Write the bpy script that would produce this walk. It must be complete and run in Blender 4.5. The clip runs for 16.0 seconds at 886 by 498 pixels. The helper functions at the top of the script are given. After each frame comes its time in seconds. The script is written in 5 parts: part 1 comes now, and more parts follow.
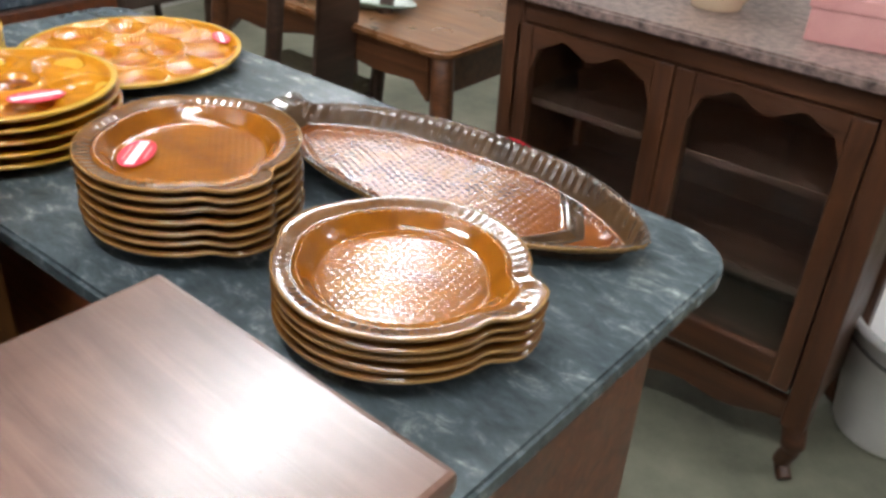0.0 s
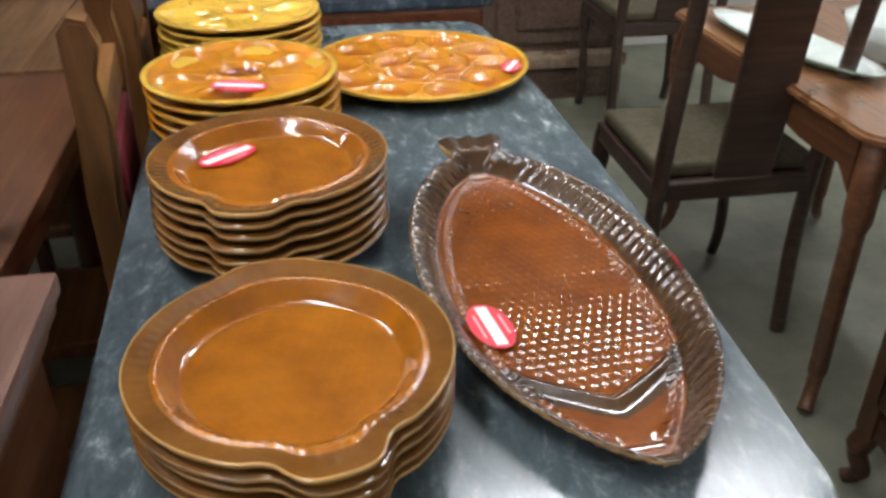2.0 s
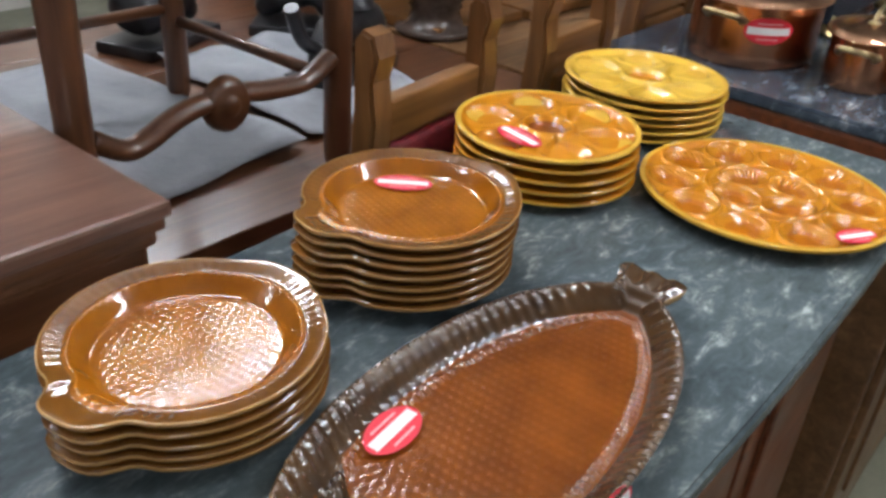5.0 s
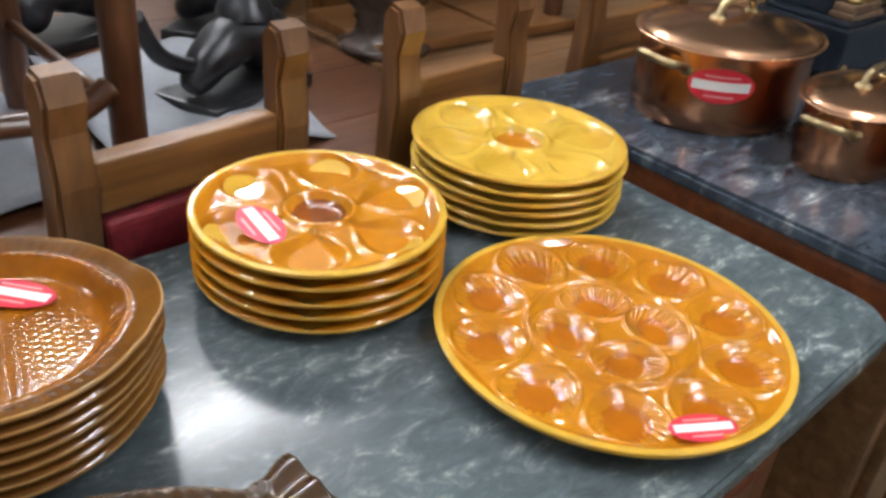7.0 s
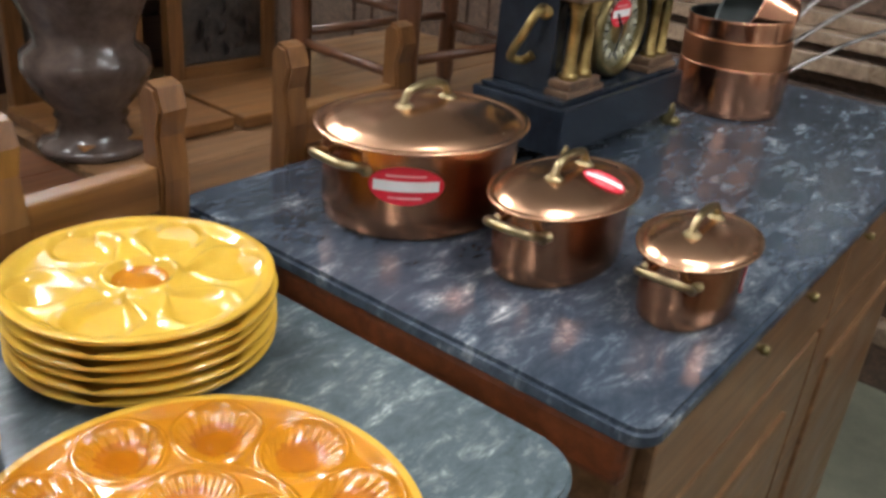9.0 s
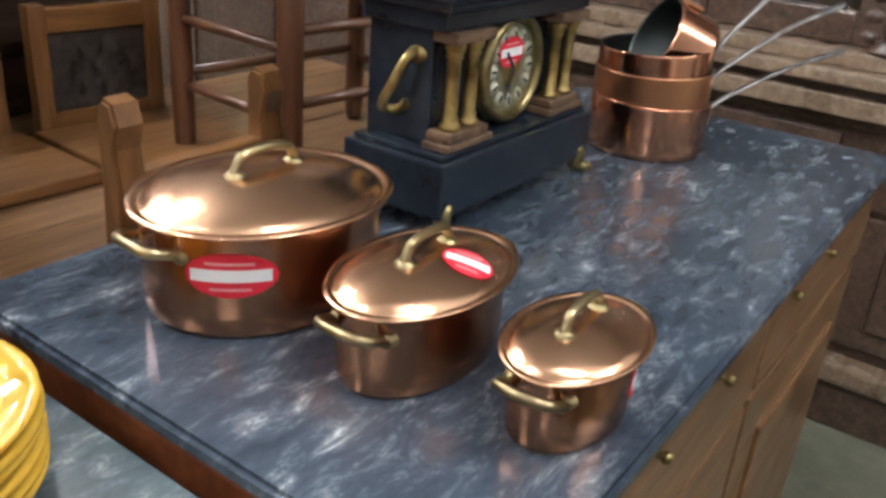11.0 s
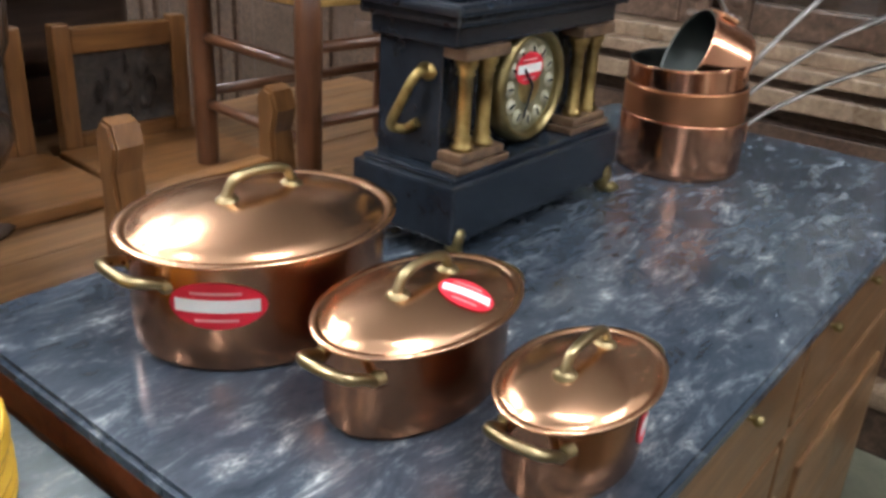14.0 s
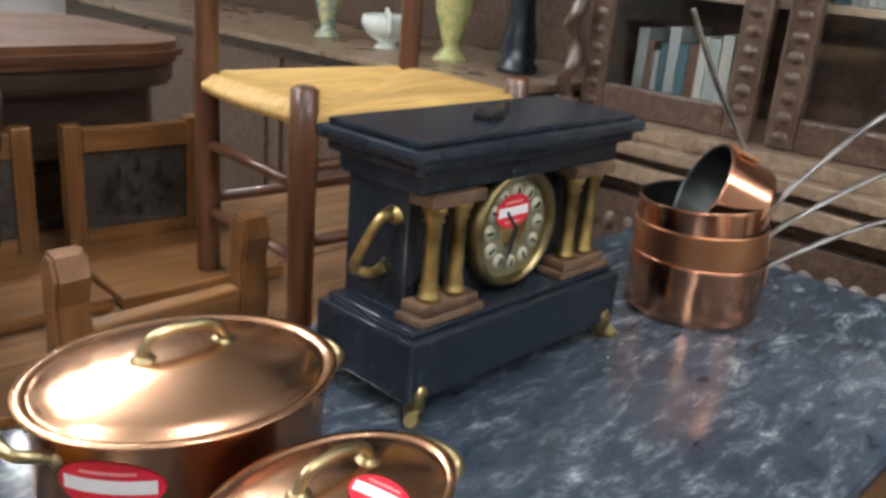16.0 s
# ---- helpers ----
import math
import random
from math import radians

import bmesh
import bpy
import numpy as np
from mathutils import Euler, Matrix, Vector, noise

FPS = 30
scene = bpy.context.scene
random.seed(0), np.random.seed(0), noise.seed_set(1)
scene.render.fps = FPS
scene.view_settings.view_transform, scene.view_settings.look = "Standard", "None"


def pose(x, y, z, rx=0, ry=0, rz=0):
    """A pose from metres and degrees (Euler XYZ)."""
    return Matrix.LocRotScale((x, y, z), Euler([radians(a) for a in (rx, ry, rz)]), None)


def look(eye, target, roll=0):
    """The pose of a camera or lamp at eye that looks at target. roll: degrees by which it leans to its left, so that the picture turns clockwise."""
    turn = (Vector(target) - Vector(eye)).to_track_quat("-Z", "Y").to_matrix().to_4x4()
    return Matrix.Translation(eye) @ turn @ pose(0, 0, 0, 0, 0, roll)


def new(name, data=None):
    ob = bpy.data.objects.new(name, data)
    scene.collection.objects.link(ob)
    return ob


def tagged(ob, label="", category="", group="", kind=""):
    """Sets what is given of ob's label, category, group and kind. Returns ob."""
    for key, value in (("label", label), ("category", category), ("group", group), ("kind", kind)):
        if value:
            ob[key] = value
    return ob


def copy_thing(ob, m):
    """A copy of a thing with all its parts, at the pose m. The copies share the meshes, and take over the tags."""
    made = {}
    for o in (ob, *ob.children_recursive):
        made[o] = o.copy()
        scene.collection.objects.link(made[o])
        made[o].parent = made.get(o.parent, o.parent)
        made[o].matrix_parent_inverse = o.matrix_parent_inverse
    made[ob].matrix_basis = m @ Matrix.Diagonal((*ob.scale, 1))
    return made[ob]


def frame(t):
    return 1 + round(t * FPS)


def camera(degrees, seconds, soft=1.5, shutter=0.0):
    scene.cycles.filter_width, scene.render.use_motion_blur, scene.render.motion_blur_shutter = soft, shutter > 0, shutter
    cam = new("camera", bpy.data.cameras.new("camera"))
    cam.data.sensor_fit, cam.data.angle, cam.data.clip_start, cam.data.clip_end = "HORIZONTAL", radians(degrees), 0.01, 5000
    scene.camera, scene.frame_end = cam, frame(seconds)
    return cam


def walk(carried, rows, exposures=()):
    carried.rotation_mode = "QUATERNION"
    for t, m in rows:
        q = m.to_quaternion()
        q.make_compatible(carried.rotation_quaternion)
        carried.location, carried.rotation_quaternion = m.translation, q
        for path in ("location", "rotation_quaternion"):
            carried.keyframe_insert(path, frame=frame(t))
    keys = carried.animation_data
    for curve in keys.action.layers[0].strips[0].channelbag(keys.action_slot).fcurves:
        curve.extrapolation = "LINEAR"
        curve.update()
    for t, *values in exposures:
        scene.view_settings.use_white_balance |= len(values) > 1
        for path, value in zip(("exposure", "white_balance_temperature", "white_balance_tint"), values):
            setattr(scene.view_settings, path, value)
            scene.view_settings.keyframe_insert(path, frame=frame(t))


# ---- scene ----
cam = camera(54.8, 16.0, 3.2)
PATH = [
    (0, (-0.187, 0.785, 1.342), (0.883, -0.546, 0.302), 3.4),
    (0.5, (-0.197, 0.648, 1.327), (1.063, -0.485, 0.265), 2.9),
    (1, (-0.246, 0.535, 1.327), (1.243, -0.3, 0.286), 0.9),
    (1.5, (-0.281, 0.432, 1.319), (1.345, -0.133, 0.3), 1.6),
    (2, (-0.252, 0.315, 1.306), (1.451, 0.019, 0.299), 0.1),
    (2.5, (-0.278, 0.226, 1.322), (1.448, 0.26, 0.313), 3.6),
    (3, (-0.268, 0.125, 1.303), (1.409, 0.554, 0.301), 1.9),
    (5.5, (0.02, -0.21, 1.373), (1.299, 0.944, 0.358), 6.5),
    (6, (0.154, -0.255, 1.369), (1.347, 0.977, 0.34), 7.2),
    (6.5, (0.284, -0.218, 1.361), (1.448, 1.05, 0.343), 5.9),
    (7, (0.395, -0.191, 1.352), (1.58, 1.046, 0.32), 5.7),
    (7.5, (0.494, -0.208, 1.332), (1.624, 1.093, 0.317), 4.8),
    (8, (0.569, -0.241, 1.331), (1.773, 1.029, 0.362), 6.0),
    (8.5, (0.619, -0.247, 1.342), (1.912, 0.95, 0.394), 5.1),
    (9, (0.68, -0.22, 1.355), (2.123, 0.851, 0.476), 5.4),
    (9.5, (0.723, -0.186, 1.362), (2.209, 0.831, 0.492), 4.5),
    (10, (0.794, -0.188, 1.36), (2.303, 0.792, 0.487), 4.8),
    (12.5, (0.926, -0.232, 1.363), (2.411, 0.864, 0.593), 4.5),
    (13, (0.936, -0.223, 1.359), (2.434, 0.855, 0.589), 4.7),
    (13.5, (0.941, -0.221, 1.355), (2.401, 0.886, 0.553), 3.9),
    (14, (0.954, -0.212, 1.354), (2.397, 0.91, 0.544), 3.4),
    (14.5, (0.968, -0.181, 1.373), (2.429, 0.955, 0.614), 3.5),
    (15, (0.996, -0.165, 1.381), (2.498, 0.937, 0.654), 2.6),
    (15.5, (1.06, -0.201, 1.383), (2.514, 1.021, 0.755), 2.7),
    (16, (1.101, -0.219, 1.41), (2.49, 1.062, 0.753), 4.8),
]
walk(cam, [(t, look(eye, target, roll)) for t, eye, target, roll in PATH], exposures=((0.0, 0.05, 6500, 10), (1.5, -0.05, 6350, 10), (2.5, 0.0, 6250, 10), (3.2, 0.3, 6100, 10), (5.4, -0.2, 6300, 10), (6.0, 0.0, 6250, 10), (6.6, -0.12, 6350, 10), (7.5, -0.15, 6450, 10), (8.5, -0.15, 6450, 10), (9.5, 0.1, 6350, 10), (13.0, 0.2, 6350, 10), (14.5, 0.2, 6350, 10), (16.0, 0.2, 6400, 10)))

# ---- light and world ----
world = bpy.data.worlds.new("world")
scene.world = world
world.use_nodes = True
world.node_tree.nodes["Background"].inputs[0].default_value = (0.9, 0.95, 1.0, 1)
world.node_tree.nodes["Background"].inputs[1].default_value = 0.05
LAMP_POWER = 110.0


# ---- materials ----
def mat(name):
    m = bpy.data.materials.new(name)
    m.use_nodes = True
    nt = m.node_tree
    return m, nt, nt.nodes["Principled BSDF"]


def node(nt, kind, **ins):
    n = nt.nodes.new(kind)
    for k, v in ins.items():
        n.inputs[k.replace("_", " ")].default_value = v
    return n


def ramp(nt, stops):
    r = nt.nodes.new("ShaderNodeValToRGB")
    while len(r.color_ramp.elements) < len(stops):
        r.color_ramp.elements.new(0.5)
    for e, (p, c) in zip(r.color_ramp.elements, stops):
        e.position, e.color = p, (*c, 1)
    return r


def coords(nt, scale=(1, 1, 1)):
    tc = nt.nodes.new("ShaderNodeTexCoord")
    mp = nt.nodes.new("ShaderNodeMapping")
    mp.inputs["Scale"].default_value = scale
    nt.links.new(tc.outputs["Object"], mp.inputs["Vector"])
    return mp.outputs["Vector"]


def bump(nt, bsdf, height, strength, distance):
    b = node(nt, "ShaderNodeBump", Strength=strength, Distance=distance)
    nt.links.new(height, b.inputs["Height"])
    nt.links.new(b.outputs["Normal"], bsdf.inputs["Normal"])


def wood(name, dark, light, rough=0.4, grain=(2.0, 30, 30), coat=0.0, wear=0.25, coat_rough=0.15):
    m, nt, b = mat(name)
    v = coords(nt, grain)
    n1 = node(nt, "ShaderNodeTexNoise", Scale=1.6, Detail=8.0, Roughness=0.65, Distortion=0.6)
    nt.links.new(v, n1.inputs["Vector"])
    r = ramp(nt, [(0.3, dark), (0.55, [(a + c) / 2 for a, c in zip(dark, light)]), (0.75, light)])
    nt.links.new(n1.outputs["Fac"], r.inputs["Fac"])
    n2 = node(nt, "ShaderNodeTexNoise", Scale=7.0, Detail=4.0)
    nt.links.new(coords(nt), n2.inputs["Vector"])
    r2 = ramp(nt, [(0.35, (1 - wear,) * 3), (0.65, (1, 1, 1))])
    nt.links.new(n2.outputs["Fac"], r2.inputs["Fac"])
    mx = nt.nodes.new("ShaderNodeMix")
    mx.data_type, mx.blend_type = "RGBA", "MULTIPLY"
    mx.inputs[0].default_value = 1.0
    nt.links.new(r.outputs["Color"], mx.inputs[6])
    nt.links.new(r2.outputs["Color"], mx.inputs[7])
    nt.links.new(mx.outputs[2], b.inputs["Base Color"])
    rr = ramp(nt, [(0.3, (rough * 0.8,) * 3), (0.7, (min(1, rough * 1.3),) * 3)])
    nt.links.new(n2.outputs["Fac"], rr.inputs["Fac"])
    nt.links.new(rr.outputs["Color"], b.inputs["Roughness"])
    b.inputs["Coat Weight"].default_value = coat
    b.inputs["Coat Roughness"].default_value = coat_rough
    bump(nt, b, n1.outputs["Fac"], 0.25, 0.002)
    return m


def marble(name, dark, mid, vein, rough, stretch=(20, 36, 20), cut=0.6):
    m, nt, b = mat(name)
    v = coords(nt, stretch)
    n1 = node(nt, "ShaderNodeTexNoise", Scale=1.0, Detail=9.0, Roughness=0.74, Distortion=0.4)
    nt.links.new(v, n1.inputs["Vector"])
    r = ramp(nt, [(0.32, dark), (0.52, mid), (cut, [0.78 * a + 0.22 * c for a, c in zip(mid, vein)]), (cut + 0.085, vein)])
    nt.links.new(n1.outputs["Fac"], r.inputs["Fac"])
    n3 = node(nt, "ShaderNodeTexNoise", Scale=3.2, Detail=5.0)
    nt.links.new(coords(nt), n3.inputs["Vector"])
    r3 = ramp(nt, [(0.3, (0.6, 0.62, 0.65)), (0.7, (1.15, 1.13, 1.1))])
    nt.links.new(n3.outputs["Fac"], r3.inputs["Fac"])
    mx = nt.nodes.new("ShaderNodeMix")
    mx.data_type, mx.blend_type = "RGBA", "MULTIPLY"
    mx.inputs[0].default_value = 1.0
    nt.links.new(r.outputs["Color"], mx.inputs[6])
    nt.links.new(r3.outputs["Color"], mx.inputs[7])
    nt.links.new(mx.outputs[2], b.inputs["Base Color"])
    rr = ramp(nt, [(0.3, (rough * 0.7,) * 3), (0.75, (rough * 1.6,) * 3)])
    nt.links.new(n3.outputs["Fac"], rr.inputs["Fac"])
    nt.links.new(rr.outputs["Color"], b.inputs["Roughness"])
    bump(nt, b, n1.outputs["Fac"], 0.05, 0.001)
    return m


def glaze(name, dark, light, scale=18.0, rough=0.12):
    m, nt, b = mat(name)
    n1 = node(nt, "ShaderNodeTexNoise", Scale=scale, Detail=5.0, Roughness=0.6)
    nt.links.new(coords(nt), n1.inputs["Vector"])
    r = ramp(nt, [(0.3, dark), (0.7, light)])
    nt.links.new(n1.outputs["Fac"], r.inputs["Fac"])
    nt.links.new(r.outputs["Color"], b.inputs["Base Color"])
    b.inputs["Roughness"].default_value = rough * 0.6
    b.inputs["Coat Weight"].default_value = 0.25
    b.inputs["Coat Roughness"].default_value = 0.05
    bump(nt, b, n1.outputs["Fac"], 0.08, 0.002)
    return m


def metal(name, dark, light, rough, scale=9.0, brushed=(1, 1, 1)):
    m, nt, b = mat(name)
    n1 = node(nt, "ShaderNodeTexNoise", Scale=scale, Detail=2.5, Roughness=0.5)
    nt.links.new(coords(nt, brushed), n1.inputs["Vector"])
    r = ramp(nt, [(0.3, dark), (0.65, light)])
    nt.links.new(n1.outputs["Fac"], r.inputs["Fac"])
    nt.links.new(r.outputs["Color"], b.inputs["Base Color"])
    b.inputs["Metallic"].default_value = 1.0
    rr = ramp(nt, [(0.3, (rough * 1.15,) * 3), (0.7, (rough * 0.9,) * 3)])
    nt.links.new(n1.outputs["Fac"], rr.inputs["Fac"])
    nt.links.new(rr.outputs["Color"], b.inputs["Roughness"])
    bump(nt, b, n1.outputs["Fac"], 0.015, 0.0006)
    return m


def plain(name, dark, light, rough=0.6, scale=12.0, relief=0.2, metallic=0.0, depth=0.003):
    m, nt, b = mat(name)
    n1 = node(nt, "ShaderNodeTexNoise", Scale=scale, Detail=6.0, Roughness=0.65)
    nt.links.new(coords(nt), n1.inputs["Vector"])
    r = ramp(nt, [(0.3, dark), (0.7, light)])
    nt.links.new(n1.outputs["Fac"], r.inputs["Fac"])
    nt.links.new(r.outputs["Color"], b.inputs["Base Color"])
    b.inputs["Roughness"].default_value = rough
    b.inputs["Metallic"].default_value = metallic
    bump(nt, b, n1.outputs["Fac"], relief, depth)
    return m


M_MARBLE_A = marble("green_grey_marble", (0.05, 0.066, 0.074), (0.088, 0.112, 0.122), (0.38, 0.42, 0.42), 0.17, (24, 46, 24), 0.595)
M_MARBLE_B = marble("blue_grey_marble", (0.024, 0.033, 0.047), (0.052, 0.067, 0.09), (0.45, 0.48, 0.5), 0.16, (14, 34, 16), 0.605)
M_WOOD_A = wood("red_brown_wood", (0.09, 0.022, 0.008), (0.28, 0.08, 0.026), 0.35, coat=0.3)
M_WOOD_B = wood("oak_brown_wood", (0.11, 0.05, 0.02), (0.32, 0.17, 0.075), 0.4, coat=0.3)
M_WOOD_DARK = wood("dark_carved_wood", (0.022, 0.012, 0.008), (0.085, 0.045, 0.03), 0.4, coat=0.3)
M_WOOD_CARVED = wood("brown_carved_wood", (0.045, 0.026, 0.018), (0.19, 0.115, 0.078), 0.36, coat=0.3)
M_WOOD_CHAIR = wood("honey_chair_wood", (0.12, 0.045, 0.012), (0.31, 0.14, 0.04), 0.38, coat=0.3)
M_WOOD_CHAIR_V = wood("honey_upright_wood", (0.1, 0.037, 0.01), (0.27, 0.12, 0.036), 0.38, (24, 24, 2), coat=0.3)
M_WOOD_RED_V = wood("mahogany_upright_wood", (0.06, 0.02, 0.009), (0.19, 0.075, 0.03), 0.35, (24, 24, 2), coat=0.4)
M_CAB_V = wood("cherry_upright_wood", (0.035, 0.012, 0.005), (0.11, 0.04, 0.016), 0.4, (24, 24, 2))
M_WOOD_RED = wood("mahogany_chair_wood", (0.06, 0.02, 0.009), (0.19, 0.075, 0.03), 0.35, coat=0.4)
M_WOOD_TOP = wood("pinkish_varnished_wood", (0.13, 0.06, 0.042), (0.27, 0.14, 0.1), 0.3, coat=1.0, coat_rough=0.25, wear=0.4)
M_WOOD_TABLE = wood("orange_table_wood", (0.16, 0.06, 0.02), (0.36, 0.17, 0.07), 0.3, coat=0.4)
M_WOOD_LEDGE = wood("worn_pale_wood", (0.18, 0.115, 0.075), (0.42, 0.31, 0.21), 0.3)
M_CAB = wood("cherry_cabinet_wood", (0.035, 0.012, 0.005), (0.11, 0.04, 0.016), 0.4)
M_FISH = glaze("amber_brown_glaze", (0.2, 0.058, 0.003), (0.33, 0.108, 0.006))
M_FISH_RIM = glaze("dark_brown_glaze", (0.1, 0.036, 0.006), (0.18, 0.07, 0.012))
M_FISH_EDGE = glaze("tan_foot_glaze", (0.3, 0.16, 0.05), (0.48, 0.27, 0.09))
M_PLATTER = glaze("red_brown_glaze", (0.11, 0.027, 0.004), (0.21, 0.055, 0.007))
M_PLATTER_RIM = glaze("umber_glaze", (0.035, 0.018, 0.009), (0.09, 0.045, 0.018))
M_OYSTER = glaze("amber_glaze", (0.44, 0.15, 0.005), (0.56, 0.22, 0.01))
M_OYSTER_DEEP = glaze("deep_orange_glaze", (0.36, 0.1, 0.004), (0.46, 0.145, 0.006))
M_OYSTER_Y = glaze("yellow_glaze", (0.58, 0.34, 0.03), (0.68, 0.43, 0.06))
M_OYSTER_EDGE = glaze("yellow_rim_glaze", (0.55, 0.3, 0.03), (0.68, 0.42, 0.06))
M_KNOB = glaze("brown_cup_glaze", (0.16, 0.04, 0.006), (0.3, 0.08, 0.01))
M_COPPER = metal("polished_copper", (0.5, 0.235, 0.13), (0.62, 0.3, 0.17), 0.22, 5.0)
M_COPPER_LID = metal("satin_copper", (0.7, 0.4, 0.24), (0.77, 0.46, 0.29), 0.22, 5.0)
M_COPPER_OLD = metal("dull_copper", (0.4, 0.18, 0.09), (0.66, 0.33, 0.18), 0.36)
M_COPPER_PAN = metal("bright_copper", (0.6, 0.29, 0.18), (0.7, 0.36, 0.23), 0.17, 5.0)
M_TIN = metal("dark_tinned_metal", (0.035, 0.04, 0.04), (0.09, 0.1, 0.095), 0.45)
M_BRASS = metal("aged_brass", (0.22, 0.17, 0.085), (0.42, 0.33, 0.18), 0.3, 30)
M_BEZEL = metal("dark_brass", (0.16, 0.12, 0.05), (0.36, 0.29, 0.14), 0.35, 30)
M_GILT = metal("worn_gilt", (0.2, 0.13, 0.045), (0.5, 0.37, 0.15), 0.4, 40)
M_IRON = metal("grey_iron", (0.13, 0.12, 0.115), (0.32, 0.3, 0.29), 0.42, 30)
M_BLACK = plain("black_lacquer", (0.009, 0.012, 0.018), (0.02, 0.027, 0.038), 0.18, 20, 0.06)
M_BROWNMARB = plain("brown_faux_marble", (0.05, 0.03, 0.02), (0.18, 0.11, 0.065), 0.35, 50, 0.15)
M_NUMERAL = plain("yellowed_enamel", (0.3, 0.28, 0.2), (0.42, 0.4, 0.3), 0.3, 30, 0.05)
M_DIAL = plain("patinated_dial", (0.1, 0.09, 0.05), (0.24, 0.22, 0.13), 0.4, 40, 0.1)
M_STK_RED = plain("red_sticker", (0.62, 0.012, 0.03), (0.72, 0.02, 0.045), 0.45, 40, 0.02)
M_STK_WHITE = plain("white_sticker_bar", (0.78, 0.77, 0.76), (0.85, 0.84, 0.83), 0.5, 40, 0.02)
M_STK_PRINT = plain("pale_red_print", (0.75, 0.3, 0.3), (0.8, 0.4, 0.4), 0.5, 60, 0.02)
M_CERAMIC = plain("white_ceramic", (0.62, 0.68, 0.63), (0.78, 0.82, 0.77), 0.15, 20, 0.05)
M_CERAMIC_GREEN = plain("green_edged_ceramic", (0.12, 0.2, 0.14), (0.3, 0.42, 0.32), 0.2, 30, 0.05)
# white paper, with the dimness of the back tables put into its colour
M_PAPER = plain("shade_dimmed_white_paper", (0.17, 0.175, 0.2), (0.3, 0.31, 0.34), 0.8, 5, 0.5, depth=0.02)
M_PAD = plain("olive_seat_cloth", (0.05, 0.04, 0.022), (0.11, 0.09, 0.048), 0.85, 60, 0.4)
M_RED = plain("red_upholstery", (0.12, 0.006, 0.012), (0.26, 0.015, 0.025), 0.7, 60, 0.3)
M_BROWNPOT = plain("brown_glazed_pottery", (0.03, 0.02, 0.016), (0.11, 0.075, 0.06), 0.18, 14, 0.15)
M_DARKMETAL = plain("dark_bronze", (0.012, 0.012, 0.014), (0.05, 0.05, 0.055), 0.3, 25, 0.2, 0.4)
M_WALL = plain("beige_wall_paint", (0.42, 0.4, 0.37), (0.52, 0.5, 0.46), 0.8, 3, 0.2)
M_CEIL = plain("grey_ceiling", (0.36, 0.36, 0.35), (0.46, 0.46, 0.45), 0.9, 4, 0.1)
M_LEATHER = plain("dark_embossed_leather", (0.012, 0.01, 0.01), (0.07, 0.055, 0.045), 0.4, 45, 1.0, depth=0.006)
M_GRANITE = plain("pink_grey_granite", (0.035, 0.025, 0.023), (0.36, 0.26, 0.23), 0.3, 55, 0.2)
M_BLUEVASE = plain("blue_yellow_vase_glaze", (0.06, 0.17, 0.24), (0.62, 0.55, 0.22), 0.15, 22, 0.05)
M_GREENVASE = plain("yellow_green_vase_glaze", (0.24, 0.3, 0.12), (0.66, 0.58, 0.24), 0.15, 20, 0.05)
M_PLASTIC = plain("white_plastic", (0.66, 0.64, 0.63), (0.76, 0.74, 0.73), 0.4, 10, 0.05)
M_PINKBOX = plain("pink_card_box", (0.55, 0.25, 0.24), (0.66, 0.34, 0.32), 0.6, 10, 0.05)
M_CREAM = plain("cream_card", (0.62, 0.47, 0.32), (0.74, 0.6, 0.42), 0.6, 10, 0.05)
M_WHITE = plain("white_enamel_housing", (0.7, 0.7, 0.7), (0.8, 0.8, 0.8), 0.4, 10, 0.02)
BOOKS = [plain("book_cloth_" + n, [c * 0.7 for c in col], col, 0.7, 60, 0.2) for n, col in
         (("teal", (0.05, 0.11, 0.13)), ("grey", (0.3, 0.31, 0.3)), ("brown", (0.12, 0.05, 0.03)), ("pale", (0.42, 0.4, 0.35)))]


def floor_material():
    m, nt, b = mat("worn_green_grey_floor")
    n1 = node(nt, "ShaderNodeTexNoise", Scale=2.2, Detail=8.0, Roughness=0.7)
    nt.links.new(coords(nt), n1.inputs["Vector"])
    r = ramp(nt, [(0.3, (0.08, 0.08, 0.06)), (0.5, (0.16, 0.16, 0.115)), (0.7, (0.24, 0.23, 0.17))])
    nt.links.new(n1.outputs["Fac"], r.inputs["Fac"])
    nt.links.new(r.outputs["Color"], b.inputs["Base Color"])
    n2 = node(nt, "ShaderNodeTexNoise", Scale=60.0, Detail=4.0)
    nt.links.new(coords(nt), n2.inputs["Vector"])
    b.inputs["Roughness"].default_value = 0.45
    bump(nt, b, n2.outputs["Fac"], 0.15, 0.002)
    return m


def rush_material():
    m, nt, b = mat("woven_rush")
    v = coords(nt, (6, 140, 30))
    n1 = node(nt, "ShaderNodeTexNoise", Scale=1.0, Detail=5.0, Roughness=0.6)
    nt.links.new(v, n1.inputs["Vector"])
    r = ramp(nt, [(0.3, (0.36, 0.2, 0.05)), (0.7, (0.66, 0.43, 0.14))])
    nt.links.new(n1.outputs["Fac"], r.inputs["Fac"])
    nt.links.new(r.outputs["Color"], b.inputs["Base Color"])
    b.inputs["Roughness"].default_value = 0.6
    bump(nt, b, n1.outputs["Fac"], 0.6, 0.004)
    return m


